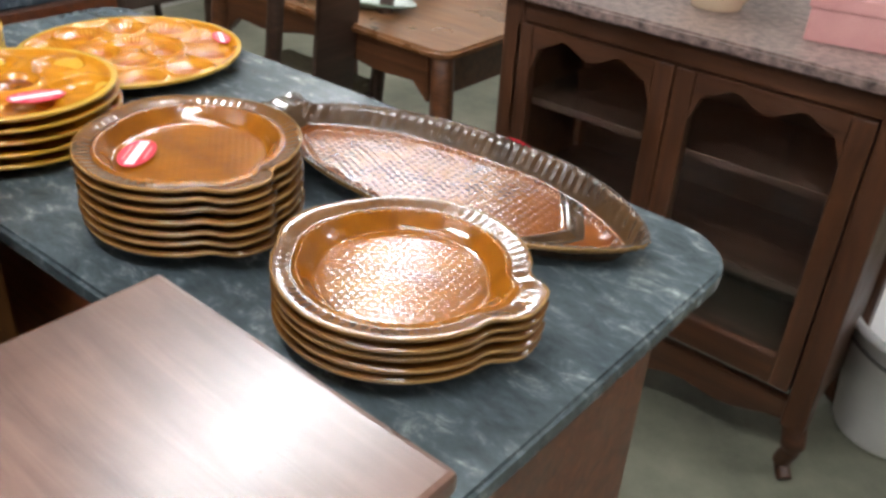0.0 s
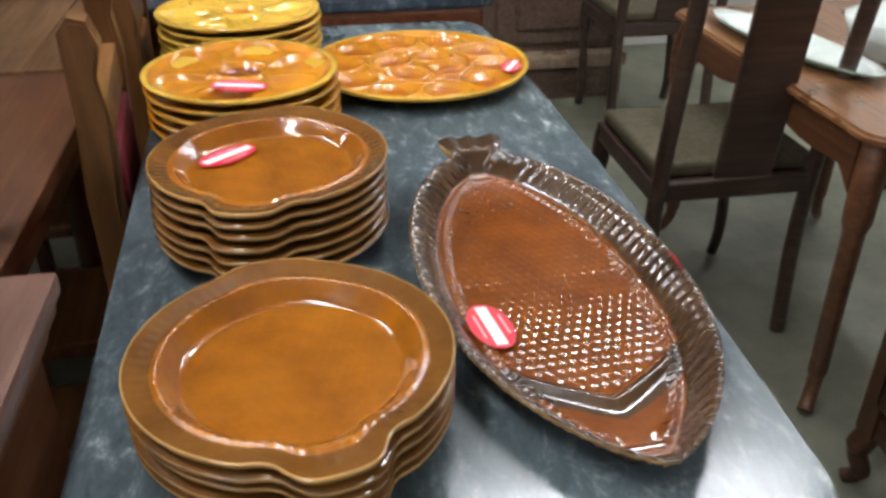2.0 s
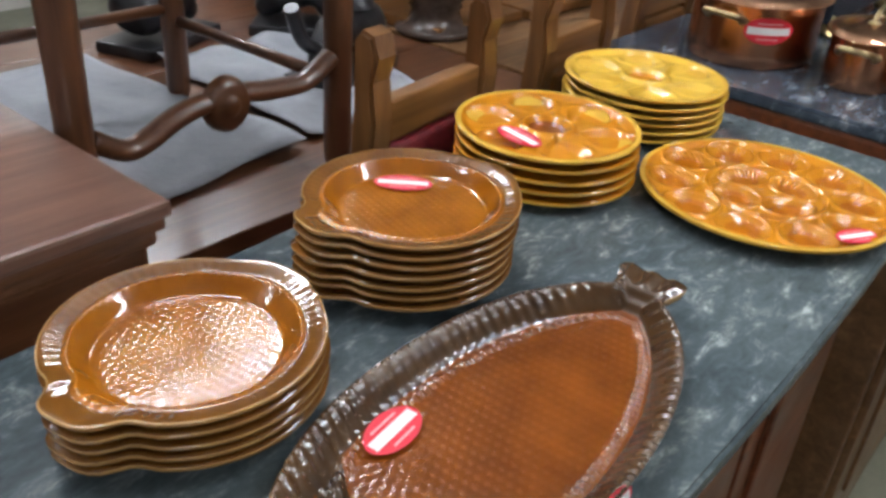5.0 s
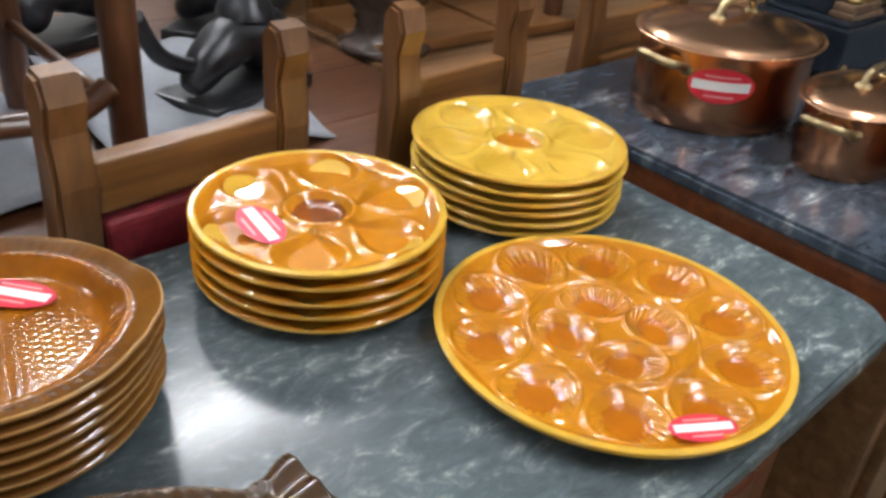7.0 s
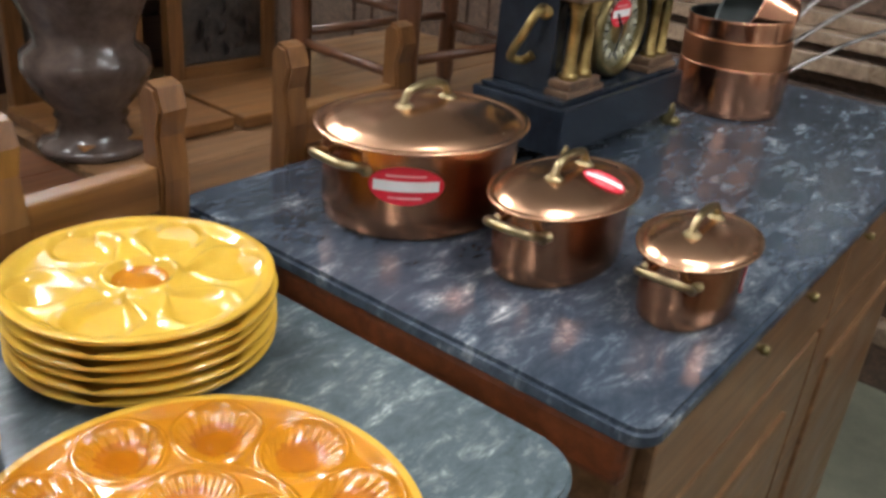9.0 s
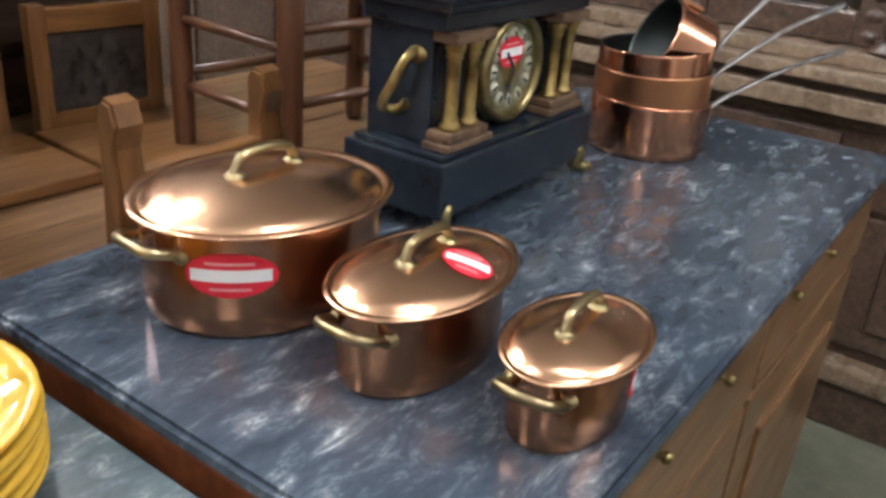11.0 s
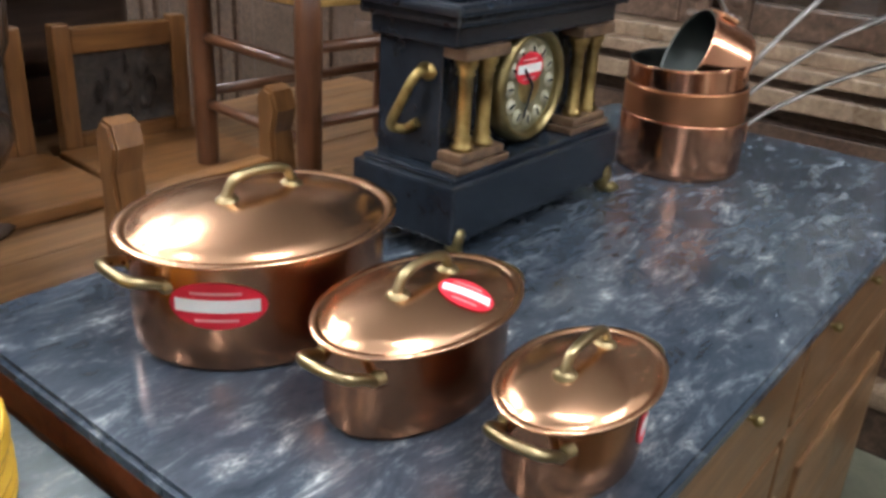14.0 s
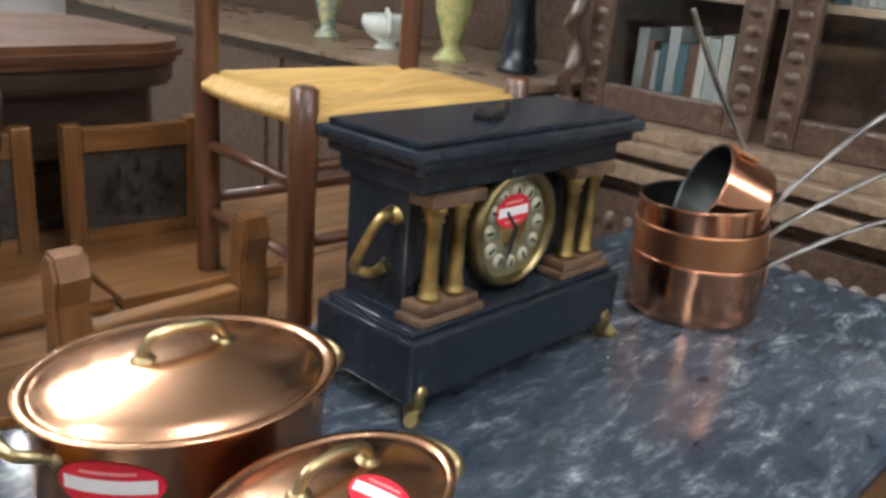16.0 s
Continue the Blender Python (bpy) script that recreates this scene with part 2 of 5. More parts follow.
M_FLOOR = floor_material()
M_RUSH = rush_material()
M_GLASS, _nt, _b = mat("cabinet_glass")
_b.inputs["Transmission Weight"].default_value = 1.0
_b.inputs["Roughness"].default_value = 0.02
_b.inputs["Base Color"].default_value = (0.85, 0.88, 0.87, 1)
M_LAMP, _nt, _b = mat("lit_tube")
_b.inputs["Emission Color"].default_value = (0.96, 0.98, 1.0, 1)
_b.inputs["Emission Strength"].default_value = LAMP_POWER


# ---- building tools ----
def part(name, bm, material, parent=None, label="", smooth=None):
    me = bpy.data.meshes.new(name)
    for f in bm.faces:
        if smooth is True:
            f.smooth = True
    bm.to_mesh(me)
    bm.free()
    for m in material if isinstance(material, (list, tuple)) else [material]:
        me.materials.append(m)
    if smooth == "auto":
        me.shade_smooth()
        me.set_sharp_from_angle(angle=radians(35))
    ob = new(name, me)
    if parent:
        ob.parent = parent
    if label:
        tagged(ob, label)
    return ob


def thing(name, m, label, category, group="", kind=""):
    ob = new(name)
    ob.empty_display_size = 0.05
    ob.matrix_basis = m
    return tagged(ob, label, category, group, kind)


def box(x0, y0, z0, x1, y1, z1, bevel=0.004, bm=None, seg=2):
    bm = bm or bmesh.new()
    got = bmesh.ops.create_cube(bm, size=1.0)["verts"]
    for v in got:
        v.co = Vector((x0 + (v.co.x + 0.5) * (x1 - x0), y0 + (v.co.y + 0.5) * (y1 - y0), z0 + (v.co.z + 0.5) * (z1 - z0)))
    if bevel:
        edges = list({e for v in got for e in v.link_edges})
        bmesh.ops.bevel(bm, geom=edges, offset=bevel, segments=seg, affect="EDGES", profile=0.6)
    return bm


def prism(outline, z0, z1, bevel=0.003, seg=2):
    """A slab with the given outline (counter-clockwise), with rounded upper and lower edges."""
    bm = bmesh.new()
    face = bm.faces.new([bm.verts.new((x, y, z0)) for x, y in outline])
    up = [v for v in bmesh.ops.extrude_face_region(bm, geom=[face])["geom"] if isinstance(v, bmesh.types.BMVert)]
    for v in up:
        v.co.z = z1
    bmesh.ops.recalc_face_normals(bm, faces=bm.faces)
    if bevel:
        flat = [e for e in bm.edges if abs(e.verts[0].co.z - e.verts[1].co.z) < 1e-6]
        bmesh.ops.bevel(bm, geom=flat, offset=bevel, segments=seg, affect="EDGES")
    return bm


def turn_bm(bm, m):
    bmesh.ops.transform(bm, matrix=m, verts=bm.verts)
    return bm


def lathe(profile, n=48, bm=None, ax=1.0, ay=1.0, at=(0, 0, 0), material=None):
    """Revolve (radius, height) points round z; ax and ay make it oval. material: an index for each ring."""
    bm = bm or bmesh.new()
    rings = []
    for r, z in profile:
        if r < 1e-6:
            rings.append([bm.verts.new((at[0], at[1], at[2] + z))])
        else:
            rings.append([bm.verts.new((at[0] + ax * r * math.cos(2 * math.pi * k / n), at[1] + ay * r * math.sin(2 * math.pi * k / n), at[2] + z)) for k in range(n)])
    for i, (a, b) in enumerate(zip(rings, rings[1:])):
        for k in range(n):
            q = [a[k % len(a)], a[(k + 1) % len(a)], b[(k + 1) % len(b)], b[k % len(b)]]
            q = list(dict.fromkeys(q))
            if len(q) > 2:
                f = bm.faces.new(q)
                f.smooth = True
                if material:
                    f.material_index = material[i]
    return bm


def tube(points, radius, n=10, bm=None, flat=1.0):
    """A rod along points, with a radius or a list of radii; flat squashes it."""
    bm = bm or bmesh.new()
    pts = [Vector(p) for p in points]
    radii = radius if isinstance(radius, (list, tuple)) else [radius] * len(pts)
    rings = []
    side = None
    for i, p in enumerate(pts):
        d = (pts[min(i + 1, len(pts) - 1)] - pts[max(i - 1, 0)]).normalized()
        if side is None:
            side = d.cross(Vector((0, 0, 1)) if abs(d.z) < 0.9 else Vector((1, 0, 0))).normalized()
        side = (side - d * side.dot(d)).normalized()
        up = d.cross(side)
        rings.append([bm.verts.new(p + radii[i] * (math.cos(2 * math.pi * k / n) * side + flat * math.sin(2 * math.pi * k / n) * up)) for k in range(n)])
    for a, b in zip(rings, rings[1:]):
        for k in range(n):
            bm.faces.new((a[k], a[(k + 1) % n], b[(k + 1) % n], b[k])).smooth = True
    bm.faces.new(list(reversed(rings[0])))
    bm.faces.new(rings[-1])
    bmesh.ops.recalc_face_normals(bm, faces=bm.faces)
    return bm


def curve(points, steps=8):
    """A smooth line through points."""
    pts = [Vector(p) for p in points]
    out = []
    for i in range(len(pts) - 1):
        a, b, c, d = pts[max(i - 1, 0)], pts[i], pts[i + 1], pts[min(i + 2, len(pts) - 1)]
        for k in range(steps):
            t = k / steps
            out.append(0.5 * ((2 * b) + (c - a) * t + (2 * a - 5 * b + 4 * c - d) * t * t + (3 * b - a - 3 * c + d) * t ** 3))
    return out + [pts[-1]]


def disc(shape, radius, n, rings, under, materials, wall=0.004):
    """A dish: shape(theta) is the outline's factor, radius the rim, under(f, theta) the height of its upper face at the fraction f. materials: (limit, index) by f."""
    bm = bmesh.new()
    grid = []
    for i in range(1, rings + 1):
        f = i / rings
        row = []
        for k in range(n):
            th = 2 * math.pi * k / n
            s = 1 + (shape(th) - 1) * max(0, (f - 0.55) / 0.45)
            row.append(bm.verts.new((radius * f * s * math.cos(th), radius * f * s * math.sin(th), under(f, th))))
        grid.append(row)
    mid = bm.verts.new((0, 0, under(0, 0)))
    pick = lambda f: next(ix for lim, ix in materials if f <= lim)
    for k in range(n):
        q = bm.faces.new((mid, grid[0][k], grid[0][(k + 1) % n]))
        q.smooth, q.material_index = True, pick(0)
    for i in range(rings - 1):
        for k in range(n):
            q = bm.faces.new((grid[i][k], grid[i + 1][k], grid[i + 1][(k + 1) % n], grid[i][(k + 1) % n]))
            q.smooth, q.material_index = True, pick((i + 1) / rings)
    # the underside: rim edge, back slope and foot ring
    prev = grid[-1]
    last = materials[-1][1]
    for g, dz in ((0.995, -wall), (0.9, -0.007), (0.66, None), (0.62, None), (0.6, 0.002)):
        row = []
        for k in range(n):
            th = 2 * math.pi * k / n
            s = 1 + (shape(th) - 1) * max(0, (g - 0.55) / 0.45)
            z = 0.0 if dz is None else (dz if dz > 0 else under(1.0, th) + dz)
            row.append(bm.verts.new((radius * g * s * math.cos(th), radius * g * s * math.sin(th), z)))
        for k in range(n):
            q = bm.faces.new((prev[k], row[k], row[(k + 1) % n], prev[(k + 1) % n]))
            q.smooth, q.material_index = True, last
        prev = row
    bm.faces.new(list(reversed(prev))).material_index = last
    bmesh.ops.recalc_face_normals(bm, faces=bm.faces)
    return bm


def smooth01(x, a, b):
    t = min(1, max(0, (x - a) / (b - a)))
    return t * t * (3 - 2 * t)


def sticker(name, m, w, h, bend=None):
    """A red oval price sticker with a white bar and two lines of print, lying in its own xy plane."""
    st = thing("price_sticker", m, "red oval price sticker on " + name, "sticker", "red price stickers")
    n = 28
    place = bend or (lambda x, y, z: (x, y, z))

    def strip(x0, x1, y0, y1, z, oval=False):
        bm = bmesh.new()
        cols, rows = 10, 5
        if oval:
            rows_v = []
            for i in range(6):
                f = i / 5
                rows_v.append([bm.verts.new(place(w / 2 * f * math.cos(2 * math.pi * k / n), h / 2 * f * math.sin(2 * math.pi * k / n), z)) for k in range(n)] if i else [bm.verts.new(place(0, 0, z))])
            for a, b in zip(rows_v, rows_v[1:]):
                for k in range(n):
                    bm.faces.new(list(dict.fromkeys((a[k % len(a)], b[k], b[(k + 1) % n], a[(k + 1) % len(a)]))))
        else:
            vs = [[bm.verts.new(place(x0 + (x1 - x0) * i / cols, y0 + (y1 - y0) * j / rows, z)) for i in range(cols + 1)] for j in range(rows + 1)]
            for j in range(rows):
                for i in range(cols):
                    bm.faces.new((vs[j][i], vs[j][i + 1], vs[j + 1][i + 1], vs[j + 1][i]))
        return bm

    part("label", strip(0, 0, 0, 0, 0.0006, True), M_STK_RED, st, smooth=True)
    part("price_bar", strip(-w * 0.43, w * 0.43, -h * 0.14, h * 0.14, 0.0011), M_STK_WHITE, st, "blank white price bar", True)
    part("print_line", strip(-w * 0.26, w * 0.26, h * 0.24, h * 0.3, 0.0011), M_STK_PRINT, st, smooth=True)
    part("print_line", strip(-w * 0.22, w * 0.22, -h * 0.34, -h * 0.28, 0.0011), M_STK_PRINT, st, smooth=True)
    return st


# ---- the room ----
X0, X1, Y0, Y1, H = -3.2, 3.85, -3.6, 4.6, 2.9
tagged(part("floor", box(X0, Y0, -0.1, X1, Y1, 0, 0), M_FLOOR), "worn green-grey shop floor", "floor", kind="structure")
tagged(part("ceiling", box(X0, Y0, H, X1, Y1, H + 0.1, 0), M_CEIL), "grey painted ceiling", "ceiling", kind="structure")
for nm, b in (("wall_north", (X0 - 0.15, Y1, 0, X1 + 0.15, Y1 + 0.15, H)), ("wall_south", (X0 - 0.15, Y0 - 0.15, 0, X1 + 0.15, Y0, H)),
              ("wall_east", (X1, Y0, 0, X1 + 0.15, Y1, H)), ("wall_west", (X0 - 0.15, Y0, 0, X0, Y1, H))):
    tagged(part(nm, box(*b, 0), M_WALL), "plain beige painted shop wall", "wall", kind="structure")


def ceiling_lamp():
    lamp = thing("ceiling_light", pose(0, 0, H), "white fluorescent strip light hung under the ceiling, out of view", "ceiling light", "strip lights")
    part("housing", box(-0.62, -0.02, -0.06, 0.62, 0.02, -0.01, 0.008), M_WHITE, lamp)
    for x in (-0.45, 0.45):
        part("hanger", tube([(x, 0, -0.012), (x, 0, 0.3)], 0.005, 8), M_WHITE, lamp)
    for y in (-0.045, 0.045):
        part("tube", turn_bm(lathe([(0, -0.59), (0.013, -0.59), (0.013, 0.59), (0, 0.59)], 12), pose(0, y, -0.045, 0, 90, 0)), M_LAMP, lamp, "lit fluorescent tube")
    return lamp


LAMP = ceiling_lamp()
LAMP.matrix_basis = pose(1.38, 1.95, H - 0.3)
# the last is an added fill lamp, brightening the oak sideboard's front and the floor
for x, y, yaw in ((1.53, -0.6, 90), (1.65, 3.1, 0), (-1.6, -1.5, 0), (-1.3, 2.3, 0), (0.2, 0.9, 0), (2.6, -2.2, 0)):
    copy_thing(LAMP, pose(x, y, H - 0.3, 0, 0, yaw))


# ---- sideboards with marble tops ----
def rounded(x0, y0, x1, y1, radii, n=8):
    """Rectangle outline whose corners (x0y0, x1y0, x1y1, x0y1) have these radii."""
    out = []
    for (cx, cy, a0), r in zip(((x0, y0, 180), (x1, y0, 270), (x1, y1, 0), (x0, y1, 90)), radii):
        sx, sy = (1 if cx == x0 else -1), (1 if cy == y0 else -1)
        for k in range(n + 1):
            a = radians(a0 + 90 * k / n)
            out.append((cx + sx * r + r * math.cos(a), cy + sy * r + r * math.sin(a)))
    return out


ZA, ZB = 0.900, 0.937
side_a = thing("sideboard", pose(0, 0, 0), "low red-brown wooden sideboard with a green-grey marble top", "sideboard")
outline = rounded(0.045, 0.0, 1.215, 0.5, (0.072, 0.055, 0.02, 0.012), 14)
outline = outline[:15] + [(0.14 + 1.015 * k / 12, 0.0) for k in range(1, 12)] + outline[15:]
outline = [(x, y - 0.018 * math.sin(math.pi * x / 1.215) if y < 0.25 else y - 0.018 + 0.03 * x) for x, y in outline]
part("marble_top", prism(outline, ZA - 0.022, ZA, 0.004), M_MARBLE_A, side_a, "mottled green-grey polished marble slab", "auto")
part("body", box(0.09, 0.075, 0.08, 1.17, 0.46, ZA - 0.022, 0.006), M_WOOD_A, side_a)
part("cornice", box(0.078, 0.05, ZA - 0.05, 1.185, 0.47, ZA - 0.0225, 0.008), M_WOOD_A, side_a)
part("plinth", box(0.082, 0.05, 0.0, 1.18, 0.475, 0.08, 0.006), M_WOOD_A, side_a)
for k in range(3):
    x = 0.11 + 0.352 * k
    d = part("door", box(x, 0.045, 0.13, x + 0.335, 0.062, ZA - 0.09, 0.006), M_WOOD_A, side_a)
    part("panel", box(x + 0.06, 0.036, 0.2, x + 0.275, 0.046, ZA - 0.16, 0.008), M_WOOD_A, d)
    part("knob", lathe([(0, 0.02), (0.009, 0.017), (0.011, 0.01), (0.005, 0.004), (0.006, 0)], 16, at=(0, 0, 0)), M_BRASS, d).matrix_basis = pose(x + 0.03, 0.046, 0.5, 90, 0, 0)

side_b = thing("sideboard", pose(0, 0, 0), "oak-brown wooden sideboard with drawers and a blue-grey marble top", "sideboard")
part("marble_top", prism(rounded(1.225, -0.038, 2.535, 0.592, (0.025, 0.025, 0.02, 0.015)), ZB - 0.02, ZB, 0.005), M_MARBLE_B, side_b, "blue-grey polished marble slab with white veins", "auto")
part("body", box(1.255, -0.008, 0.08, 2.5, 0.575, ZB - 0.02, 0.006), M_WOOD_B, side_b)
part("end_moulding", box(1.232, -0.016, ZB - 0.07, 1.2565, 0.58, ZB - 0.0205, 0.008), M_WOOD_A, side_b, "red-brown moulding under the slab")
part("plinth", box(1.24, -0.02, 0.0, 2.51, 0.58, 0.08, 0.006), M_WOOD_B, side_b)
for k in range(2):
    x = 1.28 + 0.61 * k
    d = part("drawer", box(x, -0.024, ZB - 0.17, x + 0.595, -0.006, ZB - 0.035, 0.005), M_WOOD_B, side_b)
    for kx in ((0.25, 0.42), (0.07, 0.25))[k]:
        part("knob", turn_bm(lathe([(0, 0.016), (0.0055, 0.014), (0.007, 0.008), (0.003, 0.003), (0.005, 0)], 16), pose(x + kx, -0.023, ZB - 0.055, 90, 0, 0)), M_BEZEL, d, "small dark brass drawer knob")
    d = part("door", box(x, -0.022, 0.1, x + 0.595, -0.006, ZB - 0.185, 0.005), M_WOOD_B, side_b)
    part("panel", box(x + 0.09, -0.03, 0.19, x + 0.505, -0.02, ZB - 0.275, 0.008), M_WOOD_B, d)


# ---- small cabinet beside the first sideboard ----
night = thing("bedside_cabinet", pose(0.02, 0.5, 0) @ Matrix.Diagonal((0.94, 1, 1, 1)), "small wooden cabinet with a pinkish varnished moulded top", "cabinet")
part("top", box(0, 0, 0.962, 0.315, 0.43, 0.98, 0.005), M_WOOD_TOP, night, "varnished pinkish wooden top")
part("moulding", box(0.005, 0.005, 0.948, 0.31, 0.425, 0.9622, 0.005), M_WOOD_RED, night)
part("moulding", box(0.012, 0.012, 0.93, 0.303, 0.418, 0.9482, 0.007), M_WOOD_RED, night)
part("body", box(0.02, 0.02, 0.06, 0.295, 0.41, 0.9302, 0.005), M_WOOD_RED, night)
part("plinth", box(0.008, 0.008, 0.0, 0.307, 0.422, 0.06, 0.005), M_WOOD_RED, night)
nd = part("door", box(0.013, 0.05, 0.1, 0.021, 0.38, 0.88, 0.003), M_WOOD_RED, night)
part("knob", turn_bm(lathe([(0, 0.022), (0.009, 0.018), (0.01, 0.01), (0.005, 0.003), (0.007, 0)], 14), pose(0.013, 0.09, 0.5, 0, -90, 0)), M_BRASS, nd)


# ---- fish plates ----
def scales(u, v):
    """Overlapping fish scales: 0 in the joints, 1 on the scale."""
    best = 0.0
    row = math.floor(v)
    for r in (row, row - 1):
        c = math.floor(u - 0.5 * (r % 2)) + 0.5 + 0.5 * (r % 2)
        d = math.hypot((u - c) / 0.56, (v - r) / 1.25)
        if d < 1 and v >= r:
            return 0.25 + 0.75 * (1 - d ** 3)
    return best


def fish_outline(th):
    def hump(c, w, a):
        d = (th - c + math.pi) % (2 * math.pi) - math.pi
        return a * math.exp(-(d / w) ** 4)
    return 1 + hump(math.pi, 0.3, 0.07) + hump(0.06, 0.27, 0.165) + hump(math.pi - 0.4, 0.18, 0.02) - hump(0.42, 0.12, 0.02) - hump(-0.3, 0.12, 0.02)


def fish_height(fine):
    def under(f, th):
        z = 0.005 + 0.013 * smooth01(f, 0.66, 0.81) + 0.004 * smooth01(f, 0.81, 1.0)
        if fine:
            x, y = f * math.cos(th), f * math.sin(th)
            z += 0.0004 * scales(15 * y, 14 * (x + 1)) * (1 - smooth01(f, 0.61, 0.68))
            z += 0.00025 * math.cos(th * 70) * smooth01(f, 0.83, 0.87) * (1 - smooth01(f, 0.93, 0.98)) * (0.4 + 0.6 * smooth01(abs(math.sin(th)), 0.3, 0.6))
            z += 0.002 * (1 + 0.35 * math.cos(th * 70)) * math.exp(-((f - 0.81) / 0.02) ** 2)
        return z + 0.004 * max(0, fish_outline(th) - 1.04) * 4 * smooth01(f, 0.8, 1)
    return under


def fish_plates(at, yaw, count, step, base, tilt=0.0, turn=2.0):
    mats = [M_FISH, M_FISH_RIM, M_FISH_EDGE]
    fine = disc(fish_outline, 0.109, 280, 88, fish_height(True), ((0.84, 0), (0.985, 1), (1, 2)))
    rough = disc(fish_outline, 0.109, 96, 14, fish_height(False), ((0.84, 0), (0.985, 1), (1, 2)))
    lower = None
    for k in range(count):
        m = pose(at[0] + random.uniform(-0.0015, 0.0015), at[1] + random.uniform(-0.0015, 0.0015), base + k * step, random.uniform(-0.4, 0.4), random.uniform(-0.4, 0.4), yaw + random.uniform(-turn, turn))
        if k == count - 1:
            ob = part("fish_plate", fine, mats)
        elif lower:
            ob = new("fish_plate", lower.data)
        else:
            lower = ob = part("fish_plate", rough, mats)
        ob.matrix_basis = m
        tagged(ob, "fish-shaped amber brown glazed plate with scale relief, stacked on the marble" if k == count - 1 else "fish-shaped amber brown glazed plate within a stack", "plate", "fish plates")
        top = m
    return top


fish_plates((0.217, 0.335), 189, 5, 0.0104, ZA)
fish_plates((0.489, 0.35), 166, 7, 0.0108, ZA)
sticker("a fish plate", pose(0.521, 0.389, ZA + 6 * 0.0108 + 0.0075, 0, 0, -50), 0.062, 0.034)


# ---- large fish platter ----
def fish_platter():
    L, W = 0.258, 0.111
    bm = bmesh.new()
    rows, cols = 320, 150
    gill = lambda s, q: s - 0.15 - 0.13 * abs(q) ** 1.3
    def half(s):
        body = W * max(0.0, 1 - abs((s - 0.46) / (0.46 if s < 0.46 else 0.485)) ** 2.2) ** (0.72 if s < 0.46 else 0.62) if s < 0.945 else 0.0
        neck = 0.027 * smooth01(s, 0.8, 0.9)
        tail = 0.008 * math.exp(-((s - 0.99) / 0.03) ** 2)
        return max(body, neck + tail if s > 0.72 else 0, 0.004 if s < 0.02 else 0.0)
    grid = []
    for i in range(rows + 1):
        s = i / rows
        w = half(s)
        row = []
        for j in range(cols + 1):
            q = 2 * j / cols - 1
            y = w * q
            edge = min((1 - abs(q)) * w, s * 2 * L * 0.9 + 0.001, max(0.0, (0.965 - s)) * 2 * L * 0.9)
            z = 0.006 + 0.024 * (1 - smooth01(edge, 0.004, 0.032))
            x = -L + 2 * L * s
            inner = smooth01(edge, 0.03, 0.038)
            body = smooth01(gill(s, q), 0.03, 0.05) * (1 - smooth01(s, 0.86, 0.9))
            z += 0.0007 * scales(y / 0.0088, (x + L) / 0.0098) * inner * body
            z += 0.004 * inner * math.exp(-((gill(s, q) - 0.02) / 0.012) ** 2)
            z += 0.003 * inner * math.exp(-(((s - 0.1) / 0.012) ** 2 + ((abs(y) - 0.022) / 0.007) ** 2))
            z += 0.001 * math.cos(x * 520) * math.exp(-((edge - 0.014) / 0.009) ** 2)
            z += 0.0018 * (0.5 + 0.5 * math.cos(x * 780)) * math.exp(-((edge - 0.003) / 0.003) ** 2)
            z += 0.0014 * math.cos(x * 780) * math.exp(-((edge - 0.034) / 0.004) ** 2)
            z += 0.003 * math.exp(-((edge - 0.033) / 0.004) ** 2)
            if s > 0.95:
                z = 0.03 + 0.0015 * math.cos(q * 9) + 0.004 * (s - 0.95) / 0.05
            row.append(bm.verts.new((x, y, z)))
        grid.append(row)
    for i in range(rows):
        for j in range(cols):
            f = bm.faces.new((grid[i][j], grid[i + 1][j], grid[i + 1][j + 1], grid[i][j + 1]))
            f.smooth = True
            q = abs(2 * (j + 0.5) / cols - 1)
            s = (i + 0.5) / rows
            edge = min((1 - q) * half(s), s * 2 * L * 0.9, max(0.0, 0.965 - s) * 2 * L * 0.9)
            f.material_index = 1 if edge < 0.026 or s > 0.94 or abs(gill(s, q) - 0.005) < 0.02 + 0.02 * q else 0
    # thickness: a copy below, joined along the border
    low = [[bm.verts.new((v.co.x * 0.985, v.co.y * (0.97 if abs(v.co.y) > 0.01 else 1), max(0.0, v.co.z - 0.007))) for v in row] for row in grid]
    for i in range(rows):
        for j in range(cols):
            f = bm.faces.new((low[i][j], low[i][j + 1], low[i + 1][j + 1], low[i + 1][j]))
            f.smooth, f.material_index = True, 1
    ring = [(i, 0) for i in range(rows + 1)] + [(rows, j) for j in range(1, cols + 1)] + [(i, cols) for i in range(rows - 1, -1, -1)] + [(0, j) for j in range(cols - 1, 0, -1)]
    for a, b in zip(ring, ring[1:] + ring[:1]):
        f = bm.faces.new((grid[a[0]][a[1]], low[a[0]][a[1]], low[b[0]][b[1]], grid[b[0]][b[1]]))
        f.smooth, f.material_index = True, 2
    bmesh.ops.remove_doubles(bm, verts=bm.verts, dist=0.0003)
    bmesh.ops.recalc_face_normals(bm, faces=bm.faces)
    ob = part("fish_platter", bm, [M_PLATTER, M_PLATTER_RIM, M_FISH_EDGE])
    return tagged(ob, "large red-brown glazed fish platter with scale relief on the marble", "platter")


fish_platter().matrix_basis = pose(0.361, 0.122, ZA, 0, 0, 3)
sticker("the fish platter", pose(0.290, 0.182, ZA + 0.0105, 4, 0, 8), 0.062, 0.036)
sticker("the fish platter", pose(0.33, 0.011, ZA + 0.022, 75, 0, 0), 0.05, 0.026)


